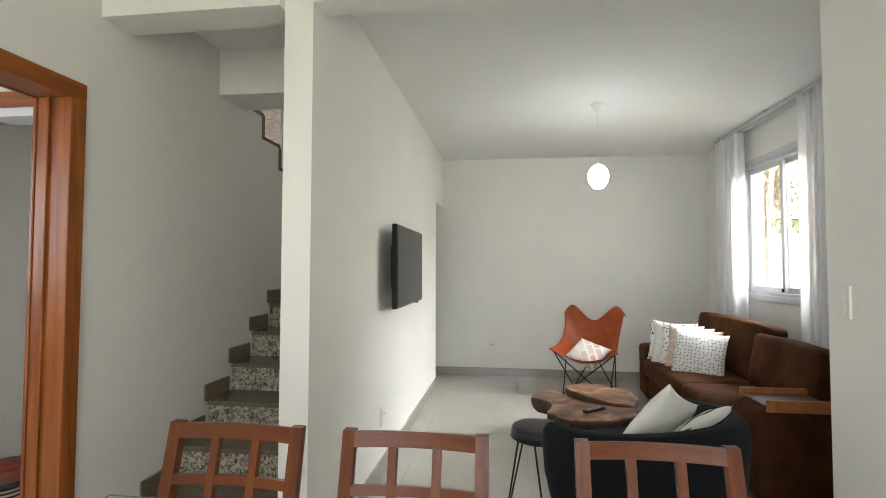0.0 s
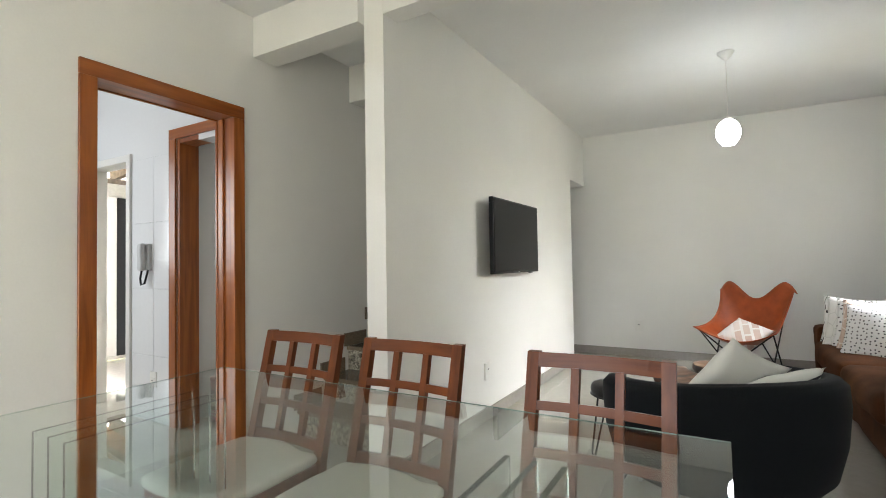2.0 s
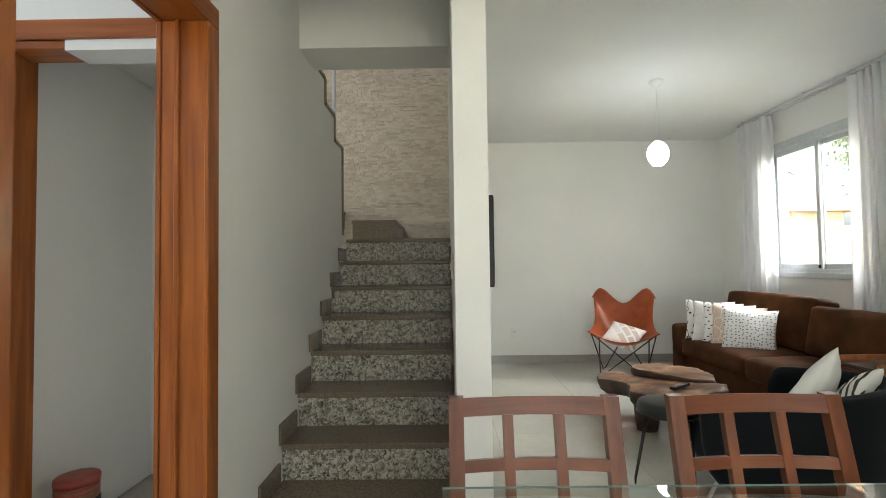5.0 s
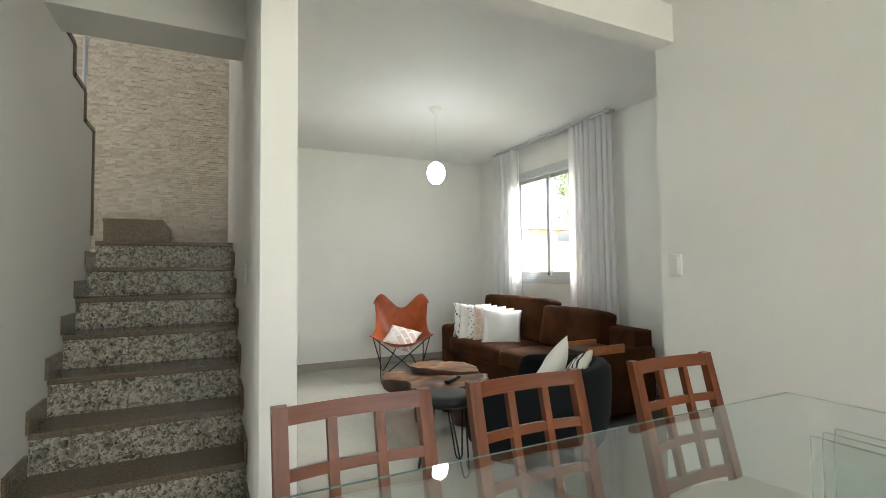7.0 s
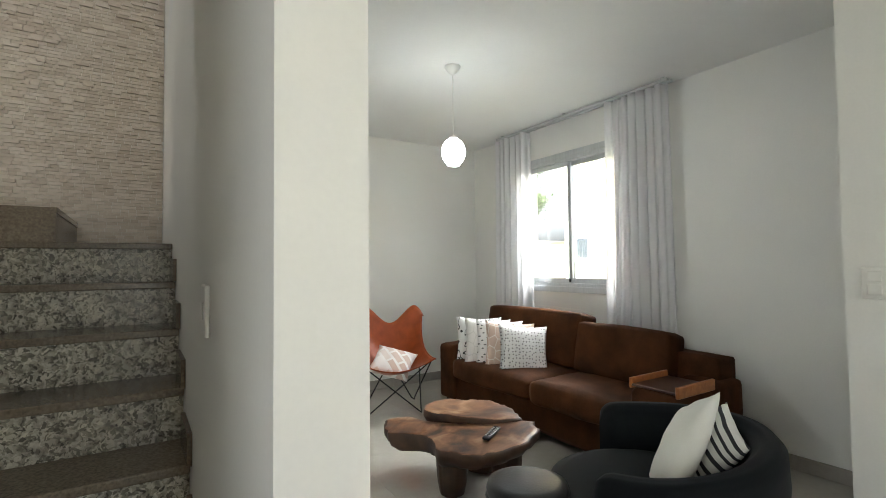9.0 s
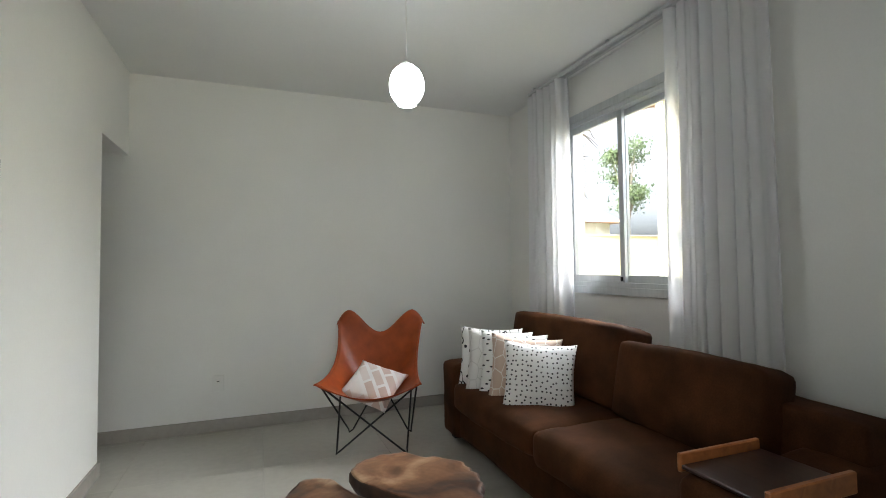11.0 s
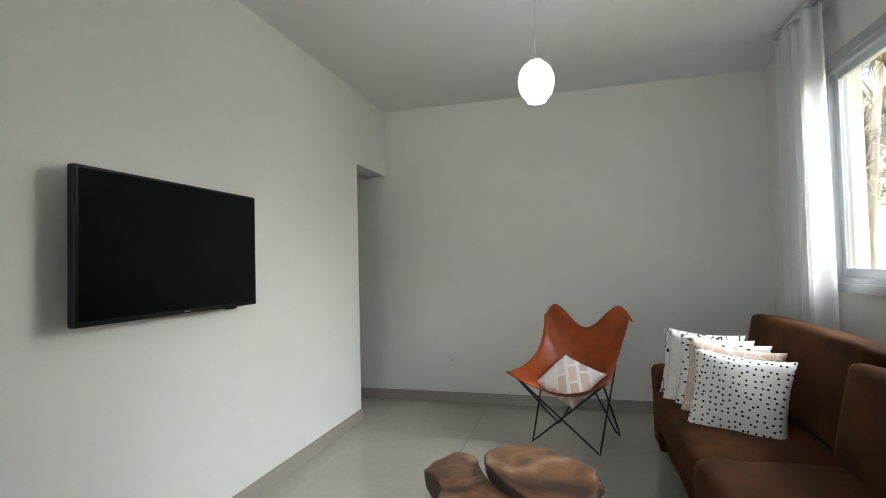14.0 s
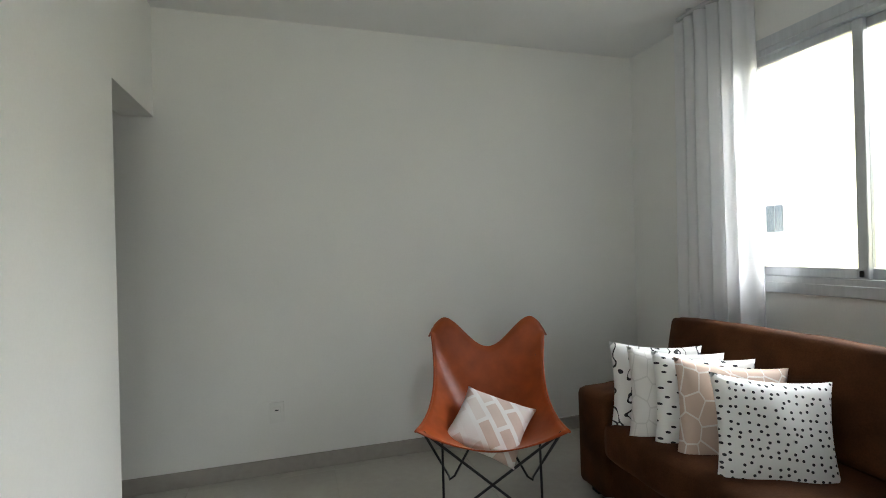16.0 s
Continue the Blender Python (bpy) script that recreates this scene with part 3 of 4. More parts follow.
curtain(4.99, 5.50, 6.0, 0.10, 8)

# ---- living room ----
# television
tv = empty("television", "black flat screen television on a wall bracket", "television")
part("cabinet", box(-0.735, -0.70, 3.06, 4.015, 1.07, 1.632, 0.006), BLACKP, tv)
part("screen", box(-0.702, -0.697, 3.075, 4.0, 1.09, 1.62), SCREEN, tv, "dark glossy screen, switched off")
part("brand_mark", box(-0.698, -0.6965, 3.53, 3.56, 1.078, 1.082), GREYP, tv, "small pale maker's mark")
part("sensor", box(-0.715, -0.70, 3.80, 3.86, 1.062, 1.07), BLACKP, tv)
part("bracket", box(XT - 0.02, -0.735, 3.35, 3.75, 1.2, 1.5), STEEL, tv)


def plate(name, m, label, slots):
    p = empty(name, label, "switch" if "switch" in name else "socket", m)
    part("plate", box(-0.042, 0.042, 0, 0.012, -0.062, 0.062, 0.004), PLASTIC, p)
    for z in slots:
        part("rocker" if "switch" in name else "insert", box(-0.022, 0.022, 0.012, 0.016, z - 0.02, z + 0.02, 0.002, 1), PLASTIC, p)
        if "socket" in name:
            part("pin_hole", box(-0.010, 0.010, 0.0155, 0.017, z - 0.003, z + 0.003), BLACKP, p)


plate("wall_socket", pose(-0.175, YF, 0.365, 0, 0, 180), "white plastic wall socket low on the end wall", (0.015,))
plate("light_switch", pose(1.265, 1.985, 1.22, 0, 0, 90), "white double light switch on the dining room wall", (-0.025, 0.025))
plate("light_switch", pose(XS, 2.62, 1.20, 0, 0, 90), "white light switch at the foot of the stairs", (0.0,))

plate("wall_socket", pose(XT - 0.023, 3.14, 0.36, 0, 0, -90), "white plastic wall socket below the television", (0.015,))

# pendant lamp
lamp = empty("pendant_lamp", "lit white egg-shaped glass pendant on a thin cord", "lamp", pose(0.775, 4.12, 0))
part("canopy", lathe([(0.012, 2.66), (0.05, 2.70), (0.058, H - 0.004), (0.058, H)], 24), PLASTIC, lamp, "", True)
part("cord", tube([(0, 0, 2.215), (0, 0, 2.665)], 0.003), PLASTIC, lamp)
part("cap", lathe([(0.008, 2.225), (0.028, 2.216), (0.034, 2.202), (0.03, 2.192)], 20), PLASTIC, lamp, "", True)
prof = [(0.030, 2.204)] + [(0.083 * math.sin(a) ** 0.85, 2.108 + 0.097 * math.cos(a)) for a in [0.45 + i * 0.17 for i in range(14)]] + [(0.045, 2.014)]
part("shade", lathe(prof, 32), OPAL, lamp, "glowing opal glass shade", True)


def cushion(name, w, h, d, mat, m, label, seed=0, group=""):
    """A stuffed square cover with pinched corners and drawn-in sides."""
    rnd = random.Random(seed)
    ox, oy = rnd.uniform(0, 9), rnd.uniform(0, 9)
    bm = bmesh.new()
    N = 18
    g = {}
    for s in (1, -1):
        for i in range(N + 1):
            for j in range(N + 1):
                a, b = 2 * i / N - 1, 2 * j / N - 1
                rim = i in (0, N) or j in (0, N)
                if rim and s < 0:
                    g[s, i, j] = g[1, i, j]
                    continue
                x = a * (1 - 0.10 * (1 - b * b) * abs(a))
                y = b * (1 - 0.10 * (1 - a * a) * abs(b))
                t = ((1 - a * a) * (1 - b * b)) ** 0.42
                t *= 1 + 0.16 * noise.noise((a * 2 + ox, b * 2 + oy, s))
                g[s, i, j] = bm.verts.new((x * w / 2, y * h / 2, s * t * d / 2))
        for i in range(N):
            for j in range(N):
                bm.faces.new((g[s, i, j], g[s, i + 1, j], g[s, i + 1, j + 1], g[s, i, j + 1]))
    ob = link(name, bm, mat, smooth=True)
    ob.matrix_world = m
    return tagged(ob, label, "cushion", group)


def soft(x0, x1, y0, y1, z0, z1, r, puff=0.0, seed=0):
    """A padded block: rounded edges, crowned faces and slight unevenness."""
    bm = box(x0, x1, y0, y1, z0, z1)
    bmesh.ops.subdivide_edges(bm, edges=bm.edges[:], cuts=15, use_grid_fill=True)
    c = Vector(((x0 + x1) / 2, (y0 + y1) / 2, (z0 + z1) / 2))
    hs = Vector(((x1 - x0) / 2, (y1 - y0) / 2, (z1 - z0) / 2))
    for v in bm.verts:
        p = v.co - c
        core = Vector([max(-(hs[k] - r), min(hs[k] - r, p[k])) for k in range(3)])
        d = p - core
        if d.length > 1e-6:
            p = core + d.normalized() * min(r, d.length)
        q = [p[k] / hs[k] for k in range(3)]
        for k in range(3):
            a, b = q[(k + 1) % 3], q[(k + 2) % 3]
            p[k] += puff * q[k] * max(0, 1 - a * a) * max(0, 1 - b * b)
        p += Vector((1, 1, 1)) * (0.010 * noise.noise((v.co.x * 4 + seed, v.co.y * 4, v.co.z * 4)) + 0.004 * noise.noise((v.co.x * 13, v.co.y * 13, v.co.z * 13 + seed)))
        v.co = c + p
    return bm


# sofa along the window wall
sofa = empty("sofa", "wide brown suede sofa with two seats and loose back cushions", "sofa")
SX0, SX1, SY0, SY1 = 1.40, 2.20, 2.92, 5.34
part("base", soft(SX0 + 0.03, SX1, SY0 + 0.05, SY1 - 0.05, 0.05, 0.30, 0.03), SUEDE, sofa, smooth=True)
part("armrest", soft(SX0, SX1, SY1 - 0.25, SY1, 0.04, 0.56, 0.035, 0.004, 1), SUEDE, sofa, smooth=True)
part("armrest", soft(SX0, SX1, SY0, SY0 + 0.27, 0.04, 0.56, 0.035, 0.004, 2), SUEDE, sofa, smooth=True)
part("back_frame", soft(SX1 - 0.20, SX1 + 0.02, SY0 + 0.05, SY1 - 0.02, 0.28, 0.70, 0.03, 0.0, 3), SUEDE, sofa, smooth=True)
SM = 4.06
for a, b, s in ((SY0 + 0.275, SM - 0.004, 4), (SM + 0.004, SY1 - 0.255, 5)):
    part("seat_cushion", soft(SX0 - 0.03, SX1 - 0.2, a, b, 0.27, 0.445, 0.05, 0.022, s), SUEDE, sofa, smooth=True)
for a, b, s, dx, top in ((SY0 + 0.34, SM + 0.0, 6, -0.02, 0.815), (SM + 0.01, SY1 - 0.05, 7, 0.03, 0.88)):
    ob = part("back_cushion", soft(-0.11, 0.11, a, b, 0.0, top - 0.42, 0.038, 0.016, s), SUEDE, sofa, smooth=True)
    ob.matrix_world = pose(1.98 + dx, 0, 0.435, 0, 11, 0)
for x in (SX0 + 0.08, SX1 - 0.1):
    for y in (SY0 + 0.08, SY1 - 0.08):
        part("foot", box(x - 0.03, x + 0.03, y - 0.03, y + 0.03, 0.0, 0.06, 0.004, 1), BLACKP, sofa)

tray = empty("armrest_tray", "dark wooden armrest tray with orange-brown raised lips", "tray")
part("board", box(1.44, 1.82, SY0 - 0.0, SY0 + 0.28, 0.565, 0.578, 0.003, 1), TRAYDARK, tray, "dark glossy tray board")
part("lip", box(1.44, 1.82, SY0 - 0.022, SY0 - 0.001, 0.545, 0.612, 0.004, 1), TRAYWOOD, tray, "orange-brown wooden lip")
part("lip", box(1.44, 1.82, SY0 + 0.281, SY0 + 0.299, 0.55, 0.612, 0.004, 1), TRAYWOOD, tray, "orange-brown wooden lip")

G = "cushions on the sofa"
cushion("cushion", 0.44, 0.44, 0.13, CLOTH_ZIG, pose(1.62, 4.98, 0.605, 78, 3, -24), "white cushion with thin black squiggles on the sofa", 1, G)
cushion("cushion", 0.44, 0.44, 0.14, CLOTH_CELL, pose(1.62, 4.85, 0.60, 76, 4, -24), "plain white cushion with embossed cells on the sofa", 2, G)
cushion("cushion", 0.44, 0.44, 0.13, CLOTH_DASH, pose(1.66, 4.73, 0.595, 75, 4, -26), "white cushion with short black dashes on the sofa", 3, G)
cushion("cushion", 0.45, 0.45, 0.14, CLOTH_PINK, pose(1.67, 4.60, 0.585, 73, 5, -28), "blush pink cushion with pale lines on the sofa", 4, G)
cushion("cushion", 0.43, 0.43, 0.14, CLOTH_DOTS, pose(1.65, 4.40, 0.585, 72, 4, -28), "white cushion with black dots on the sofa", 5, G)

# butterfly chair
bf = empty("butterfly_chair", "tan leather butterfly chair on a black bent rod frame", "chair", pose(0.90, 5.36, 0, 0, 0, -21))


def bez(a, b, c, t):
    return Vector(a) * (1 - t) ** 2 + Vector(b) * 2 * t * (1 - t) + Vector(c) * t * t


def sling(u, v):
    edge = bez((0.335, 0.27, 0.925), (0.245, 0.12, 0.47), (0.34, -0.37, 0.50), v)
    mid = bez((0, 0.25, 0.755), (0, 0.16, 0.13), (0, -0.33, 0.395), v)
    k = abs(2 * u - 1)
    s = 1 if u > 0.5 else -1
    e = k ** 1.9
    near = max(0.0, 1 - v / 0.10)
    e = e * (1 - near) + near * (0.5 - 0.5 * math.cos(min(1.0, k / 0.78) * math.pi))
    p = mid.lerp(Vector((0, edge.y, edge.z)), e)
    p.z -= near * 0.115 * (max(0.0, k - 0.66) / 0.34) ** 2.4
    p.x = s * edge.x * k
    return p


part("sling", sheet(sling, 36, 30, 0.006), LEATHER, bf, "tan leather sling seat", True)
for s in (1, -1):
    def seam(k):
        p = sling(0.5 + s * 0.5, k)
        return (p.x, p.y, p.z + 0.002)
    part("edge_binding", tube([seam(i / 24) for i in range(25)], 0.006, 6), LEATHER, bf, smooth=True)
FEET = {(-1, -1): (-0.235, -0.215, 0.009), (1, -1): (0.235, -0.215, 0.009), (-1, 1): (-0.235, 0.215, 0.009), (1, 1): (0.235, 0.215, 0.009)}
for s in (1, -1):
    part("frame_rod", tube([(s * 0.275, 0.283, 0.86), Vector(FEET[s, -1]) + Vector((0, 0.02, 0.03)), FEET[s, -1], Vector(FEET[s, -1]) + Vector((-s * 0.03, 0, 0.025)), (-s * 0.31, -0.33, 0.485)], 0.0065), STEEL, bf, smooth=True)
    part("frame_rod", tube([(s * 0.31, -0.33, 0.485), Vector(FEET[s, 1]) + Vector((0, -0.02, 0.03)), FEET[s, 1], Vector(FEET[s, 1]) + Vector((-s * 0.03, 0, 0.02)), (-s * 0.262, 0.283, 0.85)], 0.0065), STEEL, bf, smooth=True)
cushion("cushion", 0.38, 0.36, 0.12, CLOTH_BAND, pose(0.86, 5.27, 0.435, 34, 0, -20) @ pose(0, 0, 0, 0, 0, -24), "white cushion with dusty pink bands on the leather chair", 6)

# trunk coffee table
def blob(points, n=64, seed=0, rough=0.055):
    """A closed wavering outline through a few corners."""
    P = [Vector(p) for p in points]
    out = []
    m = len(P)
    for i in range(n):
        t = i * m / n
        k, f = int(t), t - int(t)
        a, b, c, d = P[k - 1], P[k % m], P[(k + 1) % m], P[(k + 2) % m]
        q = 0.5 * (2 * b + (c - a) * f + (2 * a - 5 * b + 4 * c - d) * f * f + (3 * b - a - 3 * c + d) * f ** 3)
        nn = noise.noise((q.x * 9, q.y * 9, seed)) * rough * 2 + noise.noise((q.x * 28, q.y * 28, seed)) * rough
        out.append(q * (1 + nn))
    return out


def slab(points, z0, z1, seed, tilt=0.0):
    out = blob(points, 72, seed)
    bm = bmesh.new()
    c = sum(out, Vector((0, 0))) / len(out)
    rows = [(0.80, z0), (0.93, z0 + 0.25 * (z1 - z0)), (1.0, z0 + 0.6 * (z1 - z0)), (1.005, z1 - 0.012), (0.985, z1 - 0.002), (0.93, z1), (0.5, z1)]
    rings = []
    for k, (s, z) in enumerate(rows):
        r = []
        for i, p in enumerate(out):
            w = 1 + (0.05 * noise.noise((p.x * 12, p.y * 12, z * 14 + seed)) if k < 4 else 0)
            q = c + (p - c) * s * w
            r.append(bm.verts.new((q.x, q.y, z + tilt * q.x + 0.006 * noise.noise((q.x * 8, q.y * 8, 2)))))
        rings.append(r)
    n = len(out)
    for A, B in zip(rings, rings[1:]):
        for i in range(n):
            f = bm.faces.new((A[i], A[(i + 1) % n], B[(i + 1) % n], B[i]))
            f.material_index = 1 if A is not rings[4] and A is not rings[5] else 0
    bm.faces.new(rings[0]).material_index = 1
    bm.faces.new(rings[-1])
    return bm


CT = (0.56, 3.72)
coffee = empty("coffee_table", "low live-edge tree trunk coffee table, oiled brown wood", "coffee table", pose(CT[0], CT[1], 0))


def about(points):
    return [(x - CT[0], y - CT[1]) for x, y in points]


front = about([(0.24, 4.12), (0.30, 4.24), (0.41, 4.20), (0.47, 4.05), (0.54, 3.90), (0.68, 3.75), (0.86, 3.62), (0.92, 3.50), (0.82, 3.38), (0.62, 3.32), (0.46, 3.36), (0.36, 3.48), (0.30, 3.60), (0.34, 3.72), (0.34, 3.85), (0.27, 3.95), (0.20, 4.03)])
rear = about([(0.50, 4.0), (0.51, 4.11), (0.62, 4.19), (0.77, 4.19), (0.93, 4.08), (1.0, 3.9), (0.95, 3.70), (0.88, 3.59), (0.70, 3.70), (0.575, 3.87)])
for pts, z0, z1, seed, tilt, lab in ((front, 0.215, 0.322, 3, 0.10, "figured slab with a wavering live edge"), (rear, 0.27, 0.368, 7, 0.0, "second lobe of the slab across a deep crack")):
    part("tabletop", slab(pts, z0, z1, seed, tilt), SLAB, coffee, lab, True).data.materials.append(BARKWOOD)
for a, b, w in ((-0.11, -0.04, 0.09), (0.22, 0.12, 0.11), (0.12, -0.24, 0.08)):
    part("trunk", slab([(a + w * math.cos(i), b + w * math.sin(i)) for i in (0, 1, 2.1, 3.1, 4.2, 5.2)], 0.0, 0.25, a * 9), BARKWOOD, coffee, "dark stub of trunk as a foot", True).data.materials.append(BARKWOOD)
remote = empty("remote_control", "black remote control lying on the coffee table", "remote control", pose(0.62, 3.53, 0.336, 0, -5, 28))
part("case", box(-0.085, 0.085, -0.022, 0.022, 0, 0.018, 0.006), BLACKP, remote)
for i in range(6):
    for j in (-1, 1):
        part("button", box(-0.06 + i * 0.022, -0.05 + i * 0.022, j * 0.01 - 0.004, j * 0.01 + 0.004, 0.018, 0.0205), GREYP, remote)

# stool with hairpin legs
stool = empty("stool", "round black leather stool on black hairpin legs", "stool", pose(0.19, 2.76, 0))
part("seat", lathe([(0.02, 0.395), (0.14, 0.398), (0.155, 0.41), (0.16, 0.435), (0.152, 0.458), (0.12, 0.468), (0.03, 0.472)], 40), BLACKL, stool, "padded black seat", True)
part("piping", lathe([(0.158, 0.402), (0.164, 0.406), (0.158, 0.411)], 40), BLACKL, stool, "", True)
for k in range(3):
    a = math.radians(40 + 120 * k)
    d, n = Vector((math.cos(a), math.sin(a), 0)), Vector((-math.sin(a), math.cos(a), 0))
    top, foot = d * 0.105, d * 0.175
    pts = [top + n * 0.055 + Vector((0, 0, 0.395)), foot + n * 0.022 + Vector((0, 0, 0.03)), foot + n * 0.012 + Vector((0, 0, 0.009)), foot - n * 0.012 + Vector((0, 0, 0.009)), foot - n * 0.022 + Vector((0, 0, 0.03)), top - n * 0.055 + Vector((0, 0, 0.395))]
    part("leg", tube(pts, 0.0055), STEEL, stool, "hairpin leg", True)

# tub armchair
AC, AR, AFACE = (0.66, 2.565), 0.46, 128
arm = empty("armchair", "curved black velvet tub armchair on slim dark legs", "armchair", pose(AC[0], AC[1], 0, 0, 0, AFACE - 90))


def shell(u, v):
    """Outer wall, over the rolled rim, down the inside; open to the front."""
    a = math.radians(90 + 62 + u * 236)
    back = 0.5 - 0.5 * math.cos(u * math.tau)
    rim = 0.60 + 0.06 * back
    prof = [(0.37, 0.16), (0.42, 0.22), (0.452, 0.36), (0.465, 0.52), (0.46, rim - 0.03), (0.435, rim), (0.39, rim + 0.004), (0.355, rim - 0.03), (0.34, rim - 0.10), (0.33, 0.36)]
    t = v * (len(prof) - 1)
    k = min(int(t), len(prof) - 2)
    f = t - k
    r, z = prof[k][0] * (1 - f) + prof[k + 1][0] * f, prof[k][1] * (1 - f) + prof[k + 1][1] * f
    end = min(u, 1 - u)
    if end < 0.05:
        w = math.sqrt(max(0.0, 1 - (1 - end / 0.05) ** 2))
        r = 0.395 + (r - 0.395) * w
        z = 0.40 + (z - 0.40) * (0.55 + 0.45 * w)
    return Vector((r * 1.13 * math.cos(a), r * 1.03 * math.sin(a), z))


part("shell", sheet(shell, 72, 27), VELVET, arm, "upholstered wraparound back", True)
part("seat", lathe([(0.30, 0.17), (0.385, 0.19), (0.40, 0.26), (0.40, 0.37), (0.385, 0.405), (0.33, 0.42), (0.05, 0.43)], 40), VELVET, arm, "round seat cushion", True)
for k in range(4):
    a = math.radians(45 + 90 * k)
    part("leg", tube([(0.27 * math.cos(a), 0.27 * math.sin(a), 0.19), (0.36 * math.cos(a), 0.36 * math.sin(a), 0.0)], [0.013, 0.008]), GREYP, arm, "slim metal leg", True)
cushion("cushion", 0.40, 0.40, 0.12, CREAM, pose(0.725, 2.45, 0.585, 62, 0, 217) @ pose(0, 0, 0, 0, 0, 28), "cream cushion propped in the black armchair", 8)
cushion("cushion", 0.40, 0.28, 0.11, CLOTH_WAVE, pose(0.87, 2.41, 0.565, 50, 0, 225) @ pose(0, 0, 0, 0, 0, -12), "cream cushion with black curved stripes in the armchair", 9)

# ---- dining room ----
table = empty("dining_table", "large clear glass dining table on upright glass plates", "table")
TX0, TX1, TY0, TY1, TZ = -1.0, 0.71, 0.165, 1.125, 0.765
bm = box(TX0, TX1, TY0, TY1, TZ - 0.012, TZ)
for f in bm.faces:
    f.material_index = 1 if abs(f.calc_center_median().z - TZ + 0.006) < 0.004 else 0
top = part("tabletop", bm, TABLEGLASS, table, "clear glass top with greenish edges")
top.visible_shadow = False
top.data.materials.append(GLASSEDGE)
for x in (-0.775, -0.69, -0.61, 0.31, 0.37, 0.43):
    p = part("base_plate", box(x - 0.006, x + 0.006, 0.44, 0.85, 0.002, TZ - 0.014), TABLEGLASS, table, "upright glass plate")
    p.visible_shadow = False

def dining_chair(m):
    ch = empty("dining_chair", "dark-stained wooden chair with a lattice back and pale seat", "chair", m, "chairs along the dining table")
    w, zt, lean = 0.205, 0.885, 0.11

    def y_at(z):
        return -0.13 + lean * ((z - 0.42) / 0.465) if z > 0.42 else -0.13 - 0.02 * (0.42 - z) / 0.42

    for s in (1, -1):
        x = s * (w - 0.018)
        pts = [(y_at(0) - 0.016, 0), (y_at(0) + 0.014, 0), (y_at(0.42) + 0.018, 0.42), (y_at(zt) + 0.016, zt), (y_at(zt) - 0.012, zt), (y_at(0.42) - 0.018, 0.42)]
        part("back_post", prism(pts, x - 0.018, x + 0.018, axis="x"), CHAIRWOOD, ch)
        part("front_leg", box(s * (w - 0.02) - 0.018, s * (w - 0.02) + 0.018, -0.55, -0.515, 0, 0.43, 0.003, 1), CHAIRWOOD, ch)
        part("side_rail", box(s * (w - 0.02) - 0.012, s * (w - 0.02) + 0.012, -0.515, -0.15, 0.375, 0.43, 0.003, 1), CHAIRWOOD, ch)

    def rail_bar(z, h):
        def fn(u, v):
            x = (2 * u - 1) * (w - 0.036)
            bow = 0.016 * (1 - (2 * u - 1) ** 2)
            zz = z - h / 2 + h * v
            return (x, y_at(zz) + bow - 0.011, zz)
        return sheet(fn, 10, 1, 0.022)
    part("top_rail", rail_bar(zt - 0.021, 0.042), CHAIRWOOD_X, ch, "bowed top rail")
    for z in (0.735, 0.60):
        part("cross_rail", rail_bar(z, 0.026), CHAIRWOOD_X, ch)
    part("lower_rail", rail_bar(0.48, 0.035), CHAIRWOOD_X, ch)
    for x in (-0.062, 0.062):
        bow = 0.013
        pts = [(y_at(0.49) + bow - 0.012, 0.49), (y_at(0.49) + bow + 0.010, 0.49), (y_at(zt - 0.04) + bow + 0.010, zt - 0.04), (y_at(zt - 0.04) + bow - 0.012, zt - 0.04)]
        part("slat", prism(pts, x - 0.012, x + 0.012, axis="x"), CHAIRWOOD, ch)
    part("front_rail", box(-w + 0.04, w - 0.04, -0.545, -0.52, 0.375, 0.43), CHAIRWOOD_X, ch)
    part("seat", soft(-w + 0.002, w - 0.002, -0.56, -0.15, 0.43, 0.475, 0.018, 0.012), SEATCLOTH, ch, "pale upholstered seat pad", True)
    return ch


first = dining_chair(pose(-0.78, 1.355, 0, 0, 0, 0))
copy_thing(first, pose(-0.25, 1.355, 0, 0, 0, 0))
copy_thing(first, pose(0.388, 1.355, 0, 0, 0, 0))

# ---- kitchen ----
phone = empty("intercom", "grey intercom handset with a curled black cord", "intercom", pose(-3.06, 1.95, 1.24))
part("cradle", box(-0.045, 0.045, -0.035, 0, -0.10, 0.10, 0.008), GREYP, phone, "pale grey wall cradle")
part("handset", soft(-0.028, 0.028, -0.075, -0.036, -0.105, 0.105, 0.015), GREYP, phone, "grey handset", True)
part("cord", tube([(-0.01, -0.05, -0.10), (-0.03, -0.05, -0.16), (-0.02, -0.05, -0.21), (0.01, -0.04, -0.20), (0.02, -0.02, -0.10)], 0.008), BLACKP, phone, "black curled cord", True)
plate("wall_socket", pose(-2.99, 1.95, 0.32, 0, 0, 180), "white socket plate low on the kitchen tiles", (0.0,))
for i, x in enumerate((-3.29, -2.99)):
    for z in (0.0, 0.5, 1.0, 1.5):
        t = link("wall_tile", box(x + 0.002, min(x + 0.298, -2.785), 1.944, 1.95, z + 0.002, z + 0.498, 0.0015, 1), WHITE_TILE)
        t.parent = bpy.data.objects["wall_kitchen_back"]
TIN_RED = material("red_tin", (0.30, 0.05, 0.035), 0.4, grain=0.15, scale=30)
TIN_CREAM = material("cream_tin", (0.55, 0.48, 0.34), 0.45, grain=0.1, scale=30)
TIN_BROWN = material("brown_tin", (0.20, 0.10, 0.06), 0.4, grain=0.2, scale=30)


